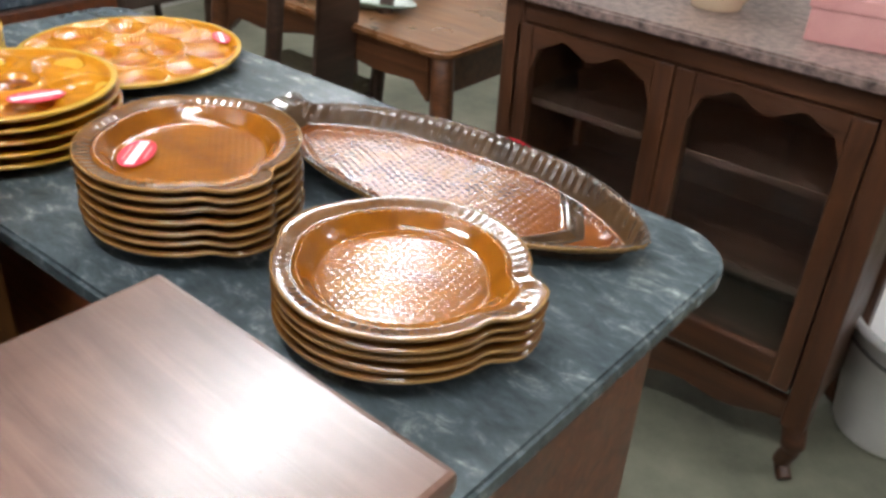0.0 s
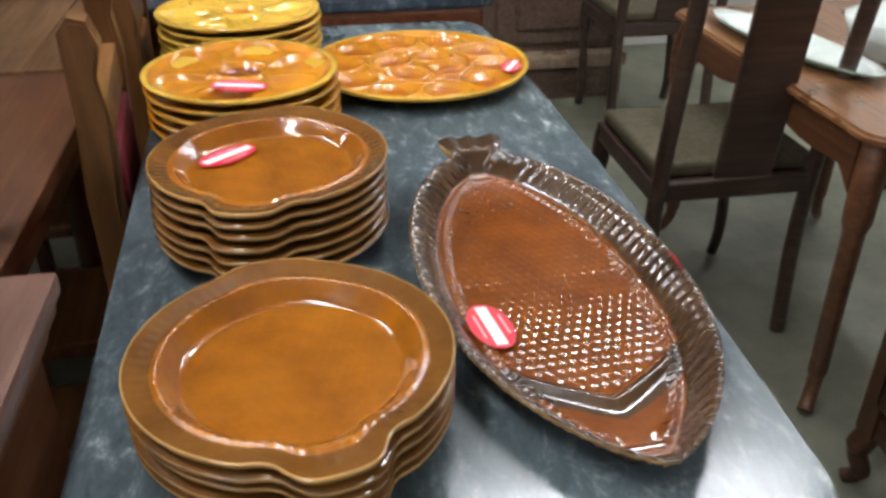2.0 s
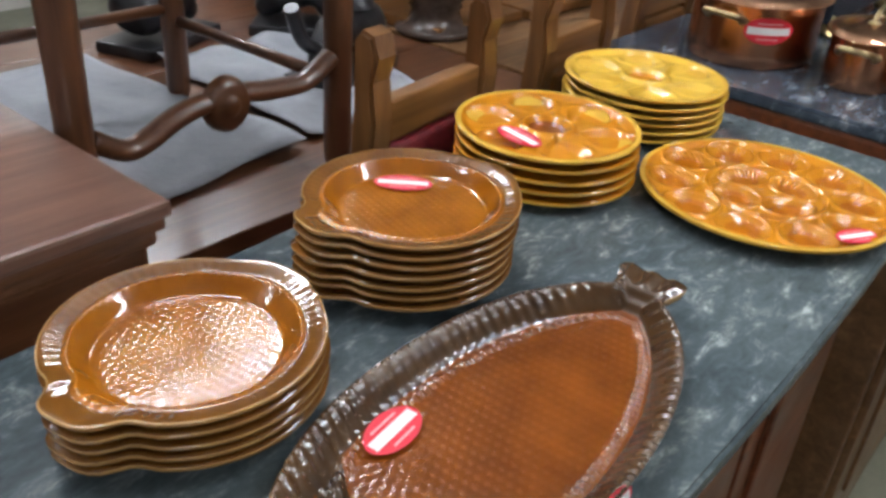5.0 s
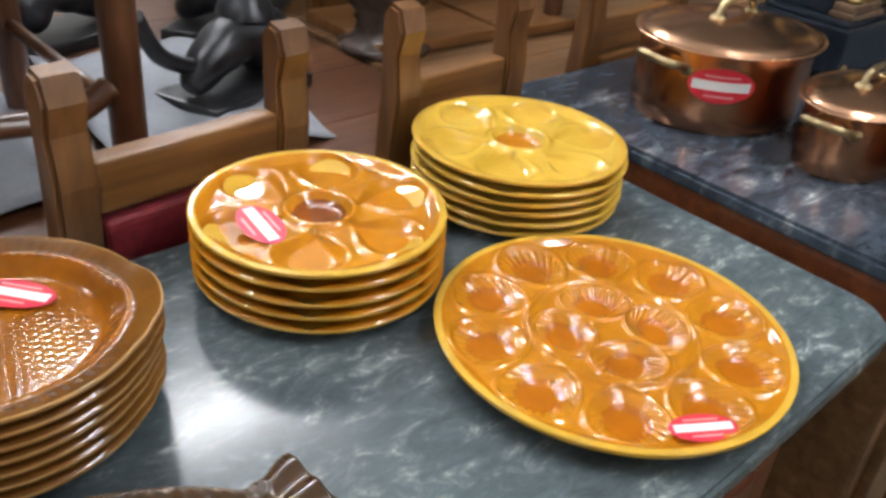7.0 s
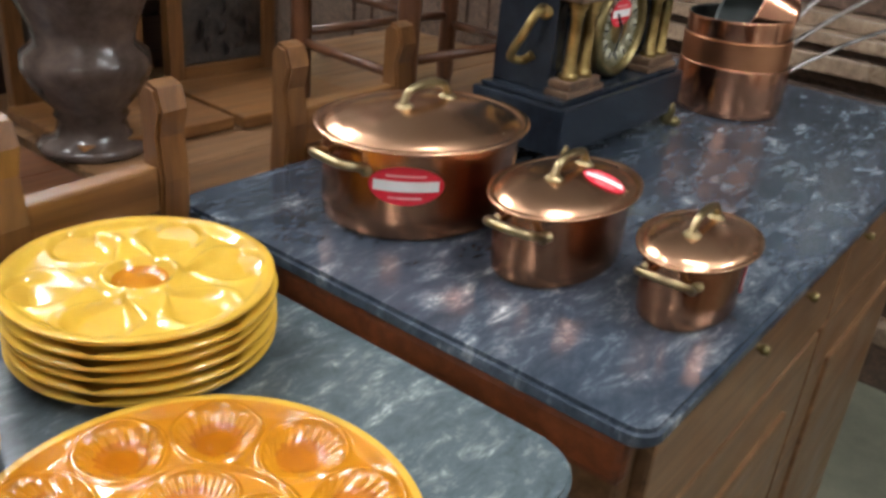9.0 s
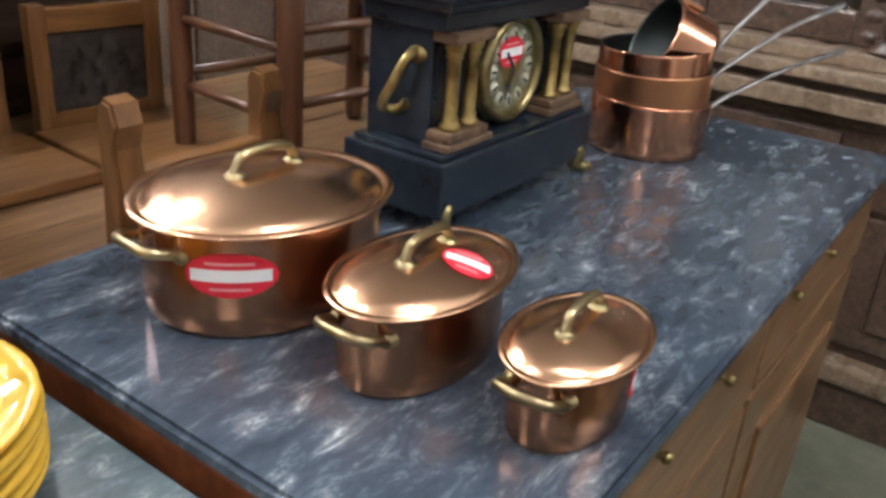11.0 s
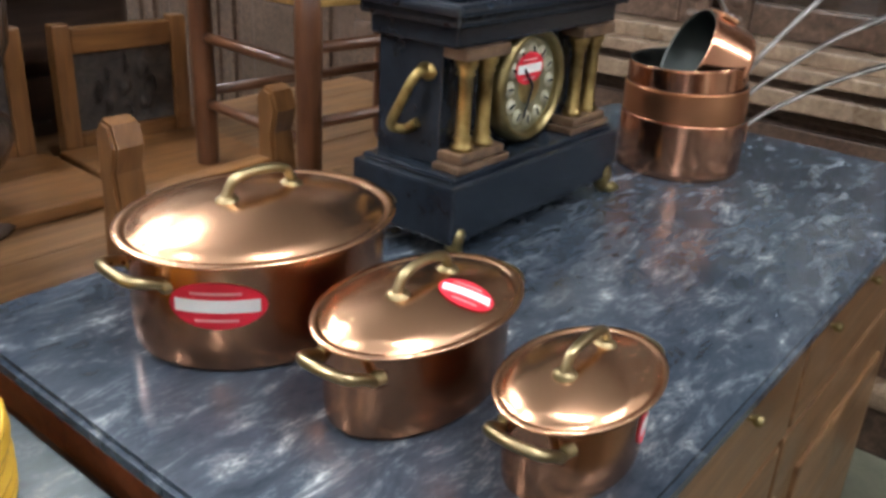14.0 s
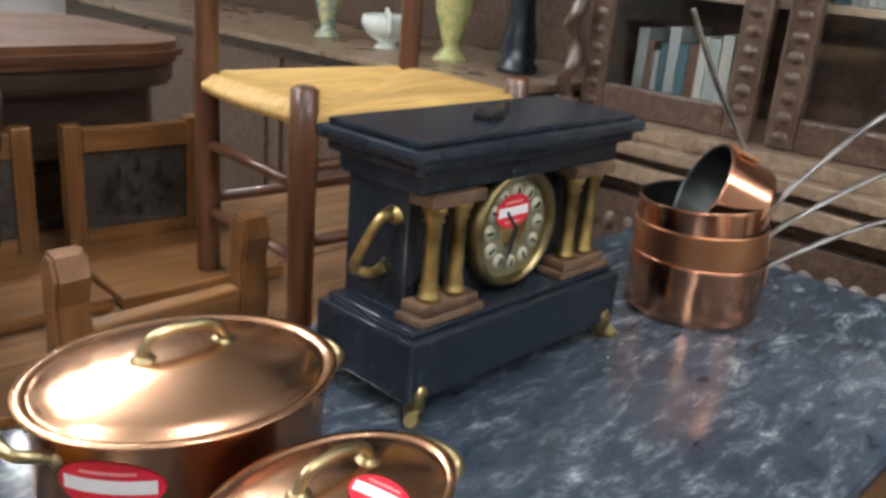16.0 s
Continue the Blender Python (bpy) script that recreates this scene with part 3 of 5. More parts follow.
# ---- oyster plates ----
def oyster_height(f, th):
    z = 0.0115 + 0.006 * smooth01(f, 0.84, 0.95)
    # six petal-shaped wells
    a = (th % (math.pi / 3)) - math.pi / 6
    w = 0.40 * math.sin(math.pi * min(1, max(0, (f - 0.3) / 0.64))) ** 0.7 if 0.3 < f < 0.94 else 0
    if w > 0.02:
        d = abs(a) / (w * (0.65 + 0.6 * f))
        z -= 0.0065 * (1 - smooth01(d, 0.55, 1.0))
        z += 0.0022 * math.exp(-((d - 1.05) / 0.12) ** 2)
    z += 0.005 * math.exp(-((f - 0.27) / 0.035) ** 2)
    z -= 0.006 * (1 - smooth01(f, 0.15, 0.25))
    return z


def oyster_plates(at, yaw, count, step, base, glaze_m, cup, GR):
    mats = [glaze_m, cup, M_OYSTER_EDGE]
    fine = disc(lambda th: 1, GR, 144, 48, oyster_height, ((0.2, 1), (0.93, 0), (1, 2)))
    rough = disc(lambda th: 1, GR, 72, 12, oyster_height, ((0.2, 1), (0.93, 0), (1, 2)))
    lower = None
    for k in range(count):
        if k == count - 1:
            ob = part("oyster_plate", fine, mats)
        elif lower:
            ob = new("oyster_plate", lower.data)
        else:
            lower = ob = part("oyster_plate", rough, mats)
        ob.matrix_basis = pose(at[0] + random.uniform(-0.002, 0.002), at[1] + random.uniform(-0.002, 0.002), base + k * step, random.uniform(-0.4, 0.4), random.uniform(-0.4, 0.4), yaw + 60 * k)
        tagged(ob, "glossy %s oyster plate with six wells, stacked on the marble" % ("yellow" if glaze_m is M_OYSTER_Y else "amber"), "plate", "oyster plates")


oyster_plates((0.785, 0.384), 20, 5, 0.0138, ZA, M_OYSTER, M_KNOB, 0.1175)
oyster_plates((1.058, 0.396), 5, 6, 0.0118, ZA, M_OYSTER_Y, M_OYSTER, 0.120)
sticker("an oyster plate", pose(0.724, 0.385, ZA + 4 * 0.0138 + 0.0155, 0, 4, -95), 0.064, 0.038)


# ---- oyster platter with shell wells ----
def platter_height(f, th):
    R = 0.155
    x, y = R * f * math.cos(th), R * f * math.sin(th)
    z = 0.0135 + 0.005 * smooth01(f, 0.88, 0.97)
    z += 0.0035 * math.exp(-((f - 0.475) / 0.018) ** 2)
    for n, rad, long, wide, turn in ((10, 0.111, 0.0325, 0.031, 0.0), (4, 0.0425, 0.026, 0.032, 0.87)):
        a = turn + round((th - turn) / (2 * math.pi / n)) * 2 * math.pi / n
        dx, dy = x - rad * math.cos(a), y - rad * math.sin(a)
        u, v = dx * math.cos(a) + dy * math.sin(a), -dx * math.sin(a) + dy * math.cos(a)
        d = math.hypot(u / long, v / (wide * (1 + 5 * u if n == 10 else 1)))
        if d < 1.4:
            fan = math.atan2(v, u + long * 0.9)
            z -= 0.0055 * (1 - smooth01(d, 0.35, 1.0))
            z -= 0.00075 * math.cos(fan * 46) * smooth01(d, 0.4, 0.65) * (1 - smooth01(d, 0.88, 1.0)) * smooth01(u / long + 1, 0.1, 0.5)
            z += 0.0022 * math.exp(-((d - 1.05) / 0.06) ** 2)
    return z


bm = disc(lambda th: 1, 0.155, 420, 150, platter_height, ((0.955, 0), (1, 1)))
bm.normal_update()
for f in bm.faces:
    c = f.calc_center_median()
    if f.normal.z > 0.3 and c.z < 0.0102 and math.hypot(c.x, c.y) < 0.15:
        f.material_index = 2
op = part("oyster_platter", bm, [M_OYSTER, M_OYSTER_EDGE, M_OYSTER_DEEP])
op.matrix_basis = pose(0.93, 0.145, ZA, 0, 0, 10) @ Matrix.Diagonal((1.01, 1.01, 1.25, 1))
tagged(op, "round amber glazed oyster platter with shell wells on the marble", "platter")
sticker("the oyster platter", pose(0.885, 0.02, ZA + 0.0225, 8, 0, -30), 0.056, 0.026)


# ---- copper casseroles ----
def casserole(cx, cy, a, b, h, yaw, label):
    pot = thing("casserole", pose(cx, cy, ZB, 0, 0, yaw), label, "pot", "copper casseroles")
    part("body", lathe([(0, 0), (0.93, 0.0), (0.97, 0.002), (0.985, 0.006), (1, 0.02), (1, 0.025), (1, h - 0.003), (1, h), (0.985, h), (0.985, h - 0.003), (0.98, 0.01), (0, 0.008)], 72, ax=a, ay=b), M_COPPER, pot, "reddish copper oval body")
    ra, rb = a + 0.0115, b + 0.0115
    dome = 0.02 * (b / 0.1) ** 0.5
    prof = [(0.93, h + 0.0003), (0.995, h + 0.0005), (1.0, h + 0.002), (0.995, h + 0.0036), (0.93, h + 0.0032), (0.915, h + 0.0012), (0.9, h + 0.0012), (0.885, h + 0.004)]
    prof += [(0.84 * (1 - t), h + 0.006 + dome * math.sin(t * math.pi / 2) ** 0.9) for t in [i / 12 for i in range(1, 12)]] + [(0, h + 0.006 + dome)]
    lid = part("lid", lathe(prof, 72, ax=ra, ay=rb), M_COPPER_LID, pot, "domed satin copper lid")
    s = 0.55 + 0.45 * a / 0.145
    zt = h + 0.006 + dome
    hw = 0.038 * s
    part("handle", tube(curve([(-hw - 0.004, 0, zt - 0.004), (-hw, 0, zt + 0.004), (-hw * 0.75, 0, zt + 0.016 * s), (0, 0, zt + 0.02 * s), (hw * 0.75, 0, zt + 0.016 * s), (hw, 0, zt + 0.004), (hw + 0.004, 0, zt - 0.004)]), 0.0052 * s, 10), M_BRASS, lid, "arched brass lid handle")
    for sx in (-1, 1):
        part("rivet_plate", lathe([(0, 0.006), (0.008, 0.005), (0.012, 0.002), (0.013, -0.006)], 16, ax=s, ay=s, at=(sx * hw, 0, zt - 0.004)), M_BRASS, lid)
        zh = h * 0.8
        w = 0.032 * s
        x = a * 0.9
        out = 0.027 * s
        yb = b * math.sqrt(max(0, 1 - (x / a) ** 2))
        pts = [(sx * x, -w, zh - 0.008), (sx * (x + 0.012), -w, zh), (sx * (a + out * 0.8), -w * 0.8, zh + 0.006), (sx * (a + out), 0, zh + 0.008), (sx * (a + out * 0.8), w * 0.8, zh + 0.006), (sx * (x + 0.012), w, zh), (sx * x, w, zh - 0.008)]
        part("side_handle", tube(curve(pts), 0.0056 * s, 10), M_BRASS, pot, "brass side handle")
        for sy in (-1, 1):
            part("rivet_plate", lathe([(0, 0.006), (0.007, 0.005), (0.01, 0.002), (0.011, -0.004)], 14, ax=s, ay=s * 1.2), M_BRASS, pot).matrix_basis = pose(sx * (a * math.sqrt(1 - (w / b) ** 2) - 0.001), sy * w, zh - 0.004, 0, sx * 90, 0) @ Matrix.Scale(0.75, 4)
    return pot


def on_oval(a, b, ang):
    """Wrap a sticker's plane round an oval wall; its centre lies at the angle ang."""
    def bend(x, y, z):
        t = ang
        speed = math.hypot(a * math.sin(t), b * math.cos(t))
        t += x / speed
        n = Vector((math.cos(t) / a, math.sin(t) / b)).normalized()
        return (a * math.cos(t) + n.x * z, b * math.sin(t) + n.y * z, y)
    return bend


casserole(1.444, 0.392, 0.129, 0.105, 0.106, -4, "large oval copper casserole with brass handles on the marble")
casserole(1.452, 0.194, 0.1005, 0.0625, 0.082, 2, "medium oval copper casserole with brass handles on the marble")
casserole(1.461, 0.041, 0.076, 0.0465, 0.071, 1, "small oval copper casserole with brass handles on the marble")
sticker("the large copper casserole", pose(1.444, 0.392, ZB + 0.068, 0, 0, -4), 0.085, 0.044, on_oval(0.1292, 0.1052, radians(221)))


def on_lid(a, b, h, x0, y0, yaw):
    """Lay a sticker on a casserole's domed lid, its centre at (x0, y0) from the lid's."""
    dome = 0.02 * (b / 0.1) ** 0.5
    def bend(x, y, z):
        px = x0 + x * math.cos(yaw) - y * math.sin(yaw)
        py = y0 + x * math.sin(yaw) + y * math.cos(yaw)
        t = max(0.0, 1 - math.hypot(px / (a + 0.0115), py / (b + 0.0115)) / 0.84)
        return (px, py, h + 0.0065 + dome * math.sin(t * math.pi / 2) ** 0.9 + z)
    return bend


sticker("the lid of the medium copper casserole", pose(1.452, 0.194, ZB, 0, 0, 2), 0.047, 0.04, on_lid(0.1005, 0.0625, 0.082, 0.012, -0.036, radians(-62)))
sticker("the small copper casserole", pose(1.461, 0.041, ZB + 0.038, 0, 0, 1), 0.055, 0.042, on_oval(0.0762, 0.0467, radians(300)))


# ---- stacked saucepans ----
def saucepan(r0, r1, h, m, handle_yaw, rise, length, label, outer, straight=False):
    pan = thing("saucepan", m, label, "saucepan", "stacked copper saucepans")
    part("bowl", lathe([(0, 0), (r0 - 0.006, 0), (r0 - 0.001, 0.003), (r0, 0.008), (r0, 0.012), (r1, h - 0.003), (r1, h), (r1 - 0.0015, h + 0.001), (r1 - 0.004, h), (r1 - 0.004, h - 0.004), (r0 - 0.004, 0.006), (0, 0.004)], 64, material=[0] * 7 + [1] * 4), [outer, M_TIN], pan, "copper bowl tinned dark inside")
    c, s = math.cos(radians(handle_yaw)), math.sin(radians(handle_yaw))
    pts = []
    run = ((r1 - 0.002, h * 0.75), (r1 + 0.01, h * 0.8), (r1 + 0.5 * length, h * 0.8 + rise * 0.5), (r1 + length, h * 0.8 + rise)) if straight else ((r1 - 0.002, h * 0.7), (r1 + 0.012, h * 0.78), (r1 + 0.05, h * 0.8 + rise * 0.22), (r1 + 0.6 * length, h * 0.8 + rise * 0.68), (r1 + length, h * 0.8 + rise))
    for d, z in run:
        pts.append((c * d, s * d, z))
    part("handle", tube(curve(pts), [0.008] * 8 + [0.006] * 20 + [0.008] * 5, 10, flat=0.6), M_IRON, pan, "long grey iron handle")
    part("bracket", turn_bm(box(-0.002, -0.022, -0.014, 0.004, 0.022, 0.014, 0.002), pose(c * r1, s * r1, h * 0.66, 0, 0, handle_yaw)), M_COPPER_OLD, pan)
    for t in (-1, 1):
        part("rivet", turn_bm(lathe([(0, 0.004), (0.004, 0.003), (0.005, 0)], 10), pose(c * (r1 + 0.004) - s * 0.015 * t, s * (r1 + 0.004) + c * 0.015 * t, h * 0.66, 0, 90, handle_yaw)), M_IRON, pan)
    return pan


PX, PY = 2.235, 0.317
saucepan(0.0965, 0.098, 0.088, pose(PX, PY, ZB), -42, 0.1, 0.24, "copper saucepan at the bottom of a stack on the marble", M_COPPER_PAN)
saucepan(0.093, 0.0945, 0.11, pose(PX, PY, ZB + 0.026, 0, 0, -40) @ pose(0, 0, 0, 0, -2, 0), 0, 0.12, 0.24, "dull copper saucepan nested in a stack", M_COPPER_OLD)
saucepan(0.0885, 0.0905, 0.117, pose(PX, PY, ZB + 0.054, 0, 0, -38) @ pose(0, 0, 0, 0, -3.5, 0), 0, 0.18, 0.24, "reddish copper saucepan nested in a stack", M_COPPER_PAN)
saucepan(0.068, 0.069, 0.078, pose(PX + 0.041, PY - 0.041, ZB + 0.152, 0, -66, -44), 0, 0.165, 0.13, "small copper saucepan tilted in the top of a stack", M_COPPER_PAN, True)


# ---- mantel clock ----
clock = thing("mantel_clock", pose(1.66, 0.328, ZB, 0, 0, 0), "black mantel clock with gilt columns and a brass dial", "clock")
CW, CD = 0.38, 0.155
part("plinth", box(0.0, 0.0, 0.025, CW, CD, 0.095, 0.004), M_BLACK, clock)
part("plinth_step", box(0.008, 0.008, 0.0952, CW - 0.008, CD - 0.008, 0.103, 0.004), M_BLACK, clock)
part("case", box(0.03, 0.048, 0.1032, CW - 0.03, CD - 0.012, 0.266, 0.002), M_BLACK, clock)
part("frieze", box(0.018, 0.02, 0.243, CW - 0.018, CD - 0.008, 0.2662, 0.003), M_BLACK, clock)
part("cornice", box(0.002, 0.008, 0.2664, CW - 0.002, CD - 0.004, 0.28, 0.006), M_BLACK, clock)
part("cornice", box(-0.011, -0.004, 0.2802, CW + 0.004, CD, 0.295, 0.006), M_BLACK, clock)
part("top", box(0.0, 0.008, 0.2952, CW - 0.006, CD - 0.008, 0.302, 0.003), M_BLACK, clock)
for x in (0.05, 0.088, CW - 0.088, CW - 0.05):
    part("column", lathe([(0, 0), (0.0135, 0), (0.0135, 0.006), (0.0095, 0.009), (0.0115, 0.014), (0.009, 0.018), (0.0085, 0.084), (0.0115, 0.087), (0.0095, 0.091), (0.0135, 0.097), (0.0135, 0.105), (0, 0.105)], 24, at=(x, 0.03, 0.124)), M_GILT, clock, "worn gilt column")
for x in (0.069, CW - 0.069):
    part("column_base", box(x - 0.042, 0.012, 0.1122, x + 0.042, 0.0478, 0.124, 0.003), M_BROWNMARB, clock, "brown marbled column base")
    part("column_base", box(x - 0.05, 0.009, 0.1032, x + 0.05, 0.0479, 0.112, 0.002), M_BROWNMARB, clock)
    part("capital_block", box(x - 0.04, 0.012, 0.2292, x + 0.04, 0.0478, 0.2428, 0.002), M_BROWNMARB, clock)
DZ = 0.178
dial = part("dial", turn_bm(lathe([(0, 0.008), (0.054, 0.008), (0.056, 0.006), (0.061, 0.006)], 64), pose(CW / 2, 0.044, DZ, 90, 0, 0)), M_DIAL, clock, "patinated brass dial")
part("bezel", turn_bm(lathe([(0.06, -0.004), (0.06, 0.012), (0.064, 0.018), (0.07, 0.015), (0.073, 0.006), (0.073, -0.004)], 64), pose(CW / 2, 0.044, DZ, 90, 0, 0)), M_BEZEL, clock, "brass ring round the dial")
part("centre_rosette", turn_bm(lathe([(0, 0.012), (0.008, 0.0115), (0.022, 0.009), (0.024, 0.0082)], 32), pose(CW / 2, 0.044, DZ, 90, 0, 0)), M_GILT, dial)
for k in range(12):
    a = radians(90 - 30 * k)
    part("numeral_disc", turn_bm(lathe([(0, 0.0025), (0.0085, 0.002), (0.0095, 0)], 16), pose(CW / 2 + 0.0435 * math.cos(a), 0.036, DZ + 0.0435 * math.sin(a), 90, 0, 0)), M_NUMERAL, dial, "small pale numeral disc")
    part("numeral", turn_bm(box(-0.0012, -0.0008, -0.005, 0.0012, 0.0004, 0.005, 0), pose(CW / 2 + 0.0435 * math.cos(a), 0.0332, DZ + 0.0435 * math.sin(a), 0, 90 - math.degrees(a), 0)), M_BLACK, dial)
for ang, ln in ((200, 0.042), (318, 0.03)):
    part("clock_hand", turn_bm(box(-0.0018, -0.004, 0, 0.0018, -0.0028, ln, 0.0004), pose(CW / 2, 0.034, DZ, 0, ang, 0)), M_BLACK, dial)
part("ring_handle", tube(curve([(0.03, 0.07, 0.212), (0.014, 0.072, 0.208), (0.002, 0.082, 0.178), (0.006, 0.1, 0.147), (0.023, 0.092, 0.14), (0.026, 0.078, 0.15)]), [0.007, 0.008, 0.0075, 0.007, 0.0065, 0.0065, 0.0065, 0.006] + [0.006] * 33, 10), M_GILT, clock, "gilt scroll handle on the side")
part("ring_boss", turn_bm(lathe([(0, 0.008), (0.007, 0.006), (0.011, 0)], 16, ay=1.4), pose(0.031, 0.07, 0.21, 0, -90, 0)), M_GILT, clock)
for x, y in ((0.03, 0.02), (CW - 0.03, 0.02), (0.03, CD - 0.025), (CW - 0.03, CD - 0.025)):
    sx = -1 if x < 0.2 else 1
    sy = -1 if y < 0.1 else 1
    bm = tube(curve([(x, y, 0.034), (x + sx * 0.014, y + sy * 0.014, 0.03), (x + sx * 0.012, y + sy * 0.012, 0.014), (x + sx * 0.024, y + sy * 0.022, 0.007), (x + sx * 0.03, y + sy * 0.026, 0.012)]), [0.014] * 8 + [0.011] * 12 + [0.008] * 13, 10)
    part("foot", bm, M_BEZEL, clock, "gilt scroll foot")
sticker("the clock's dial", pose(1.842, 0.361, ZB + 0.2, 90, 0, 0), 0.06, 0.04)
key = thing("clock_key", pose(1.83, 0.4, ZB + 0.302, 0, 0, 25), "small dark metal key lying on the clock", "key")
part("bow", box(-0.025, -0.014, 0.0, 0.018, 0.014, 0.009, 0.004), M_DARKMETAL, key)
part("shaft", tube([(0.016, 0, 0.005), (0.072, -0.002, 0.005)], 0.0035, 8), M_BRASS, key)


# ---- slatted chairs behind the first sideboard ----
def low_chair(xa, ya, xb, yb, label, pad=None):
    """A chair whose back posts stand at (xa, ya) and (xb, yb); its seat lies beyond them."""
    yaw = math.degrees(math.atan2(yb - ya, xb - xa))
    w = math.hypot(xb - xa, yb - ya)
    ch = thing("chair", pose(xa, ya, 0, 0, 0, yaw), label, "chair", "honey-coloured chairs")
    for x in (0, w):
        prof = [(-0.014, 0.46), (-0.012, 0.9), (-0.018, 0.98), (-0.012, 1.03), (-0.02, 1.06), (-0.012, 1.085), (0.004, 1.09), (0.016, 1.075), (0.016, 0.99), (0.022, 0.9), (0.02, 0.46), (0.012, 0), (-0.018, 0)]
        bm = prism([(a, b) for a, b in reversed(prof)], -0.02, 0.02, 0.004)
        part("back_post", turn_bm(bm, Matrix(((0, 0, 1, x), (1, 0, 0, 0), (0, 1, 0, 0), (0, 0, 0, 1)))), M_WOOD_CHAIR_V, ch)
    part("back_rail", box(0.0202, -0.012, 0.945, w - 0.0202, 0.014, 0.998, 0.004), M_WOOD_CHAIR, ch)
    part("back_pad", box(0.0205, -0.016, 0.56, w - 0.0205, 0.01, 0.938, 0.01, seg=3), pad or M_WOOD_CHAIR, ch, "red upholstered back" if pad else "plain wooden back panel")
    part("seat", box(-0.03, 0.018, 0.43, w + 0.03, 0.36, 0.46, 0.008), M_WOOD_CHAIR, ch)
    for x in (-0.01, w + 0.01):
        part("leg", box(x - 0.016, 0.31, 0, x + 0.016, 0.342, 0.43, 0.004), M_WOOD_CHAIR_V, ch)
        part("stretcher", box(x - 0.009, 0.0205, 0.18, x + 0.009, 0.3098, 0.205, 0.003), M_WOOD_CHAIR, ch)
    return ch


low_chair(0.612, 0.524, 0.852, 0.548, "honey-coloured wooden chair with a red back behind the sideboard", M_RED)
low_chair(1.012, 0.553, 1.205, 0.565, "honey-coloured wooden chair beside the yellow plates")
low_chair(1.441, 0.625, 1.672, 0.635, "honey-coloured wooden chair behind the copper pots")


# ---- tables behind, with chairs and wares stood on them ----
def plain_table(x0, y0, x1, y1, z, top, label, planks=0):
    t = thing("table", pose(0, 0, 0), label, "table")
    if planks:
        d = (y1 - y0) / planks
        for k in range(planks):
            part("plank", box(x0, y0 + k * d + 0.001, z - 0.028, x1, y0 + (k + 1) * d - 0.001, z - random.uniform(0, 0.0015), 0.003), top, t)
    else:
        part("tabletop", box(x0, y0, z - 0.028, x1, y1, z, 0.006), top, t)
    part("apron", box(x0 + 0.03, y0 + 0.03, z - 0.1, x1 - 0.03, y0 + 0.055, z - 0.0285, 0.003), top, t)
    part("apron", box(x0 + 0.03, y1 - 0.055, z - 0.1, x1 - 0.03, y1 - 0.03, z - 0.0285, 0.003), top, t)
    for x in (x0 + 0.055, x1 - 0.055):
        for y in (y0 + 0.085, y1 - 0.085):
            part("leg", lathe([(0, 0), (0.018, 0), (0.022, 0.03), (0.018, 0.06), (0.024, z * 0.5), (0.022, z - 0.16), (0.03, z - 0.15), (0.03, z - 0.0287), (0, z - 0.0287)], 16, at=(x, y, 0)), top, t)
    return t


ZT, ZW = 0.8, 0.8
plain_table(0.32, 0.665, 1.35, 1.68, ZT, M_WOOD_RED, "brown wooden table covered with white paper", 5)
plain_table(1.37, 0.675, 2.7, 1.52, ZW, M_WOOD_B, "brown plank table with chairs stood on it", 6)


def paper_sheet(x0, y0, x1, y1, z, seed, yaw):
    rnd = random.Random(seed)
    bm = bmesh.new()
    n, m = 22, 16
    ph = [rnd.uniform(0, 6) for _ in range(4)]
    vs = [[bm.verts.new((x0 + (x1 - x0) * i / n, y0 + (y1 - y0) * j / m, z + 0.004 + 0.006 * (1 + math.sin(i * 0.7 + ph[0]) * math.sin(j * 0.8 + ph[1])) + 0.005 * (1 + math.sin(i * 0.31 - j * 0.5 + ph[2])))) for i in range(n + 1)] for j in range(m + 1)]
    for j in range(m):
        for i in range(n):
            bm.faces.new((vs[j][i], vs[j][i + 1], vs[j + 1][i + 1], vs[j + 1][i])).smooth = True
    mid = Vector(((x0 + x1) / 2, (y0 + y1) / 2, 0))
    turn_bm(bm, Matrix.Translation(mid) @ pose(0, 0, 0, 0, 0, yaw) @ Matrix.Translation(-mid))
    got = bmesh.ops.extrude_face_region(bm, geom=bm.faces[:])
    for v in got["geom"]:
        if isinstance(v, bmesh.types.BMVert):
            v.co.z -= 0.0015
    bmesh.ops.recalc_face_normals(bm, faces=bm.faces)
    return tagged(part("wrapping_paper", bm, M_PAPER), "crumpled white wrapping paper, coloured dim as in shade, spread on the table", "paper", "white papers")


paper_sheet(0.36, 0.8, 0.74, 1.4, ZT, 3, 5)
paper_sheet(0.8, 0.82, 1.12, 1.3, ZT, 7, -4)


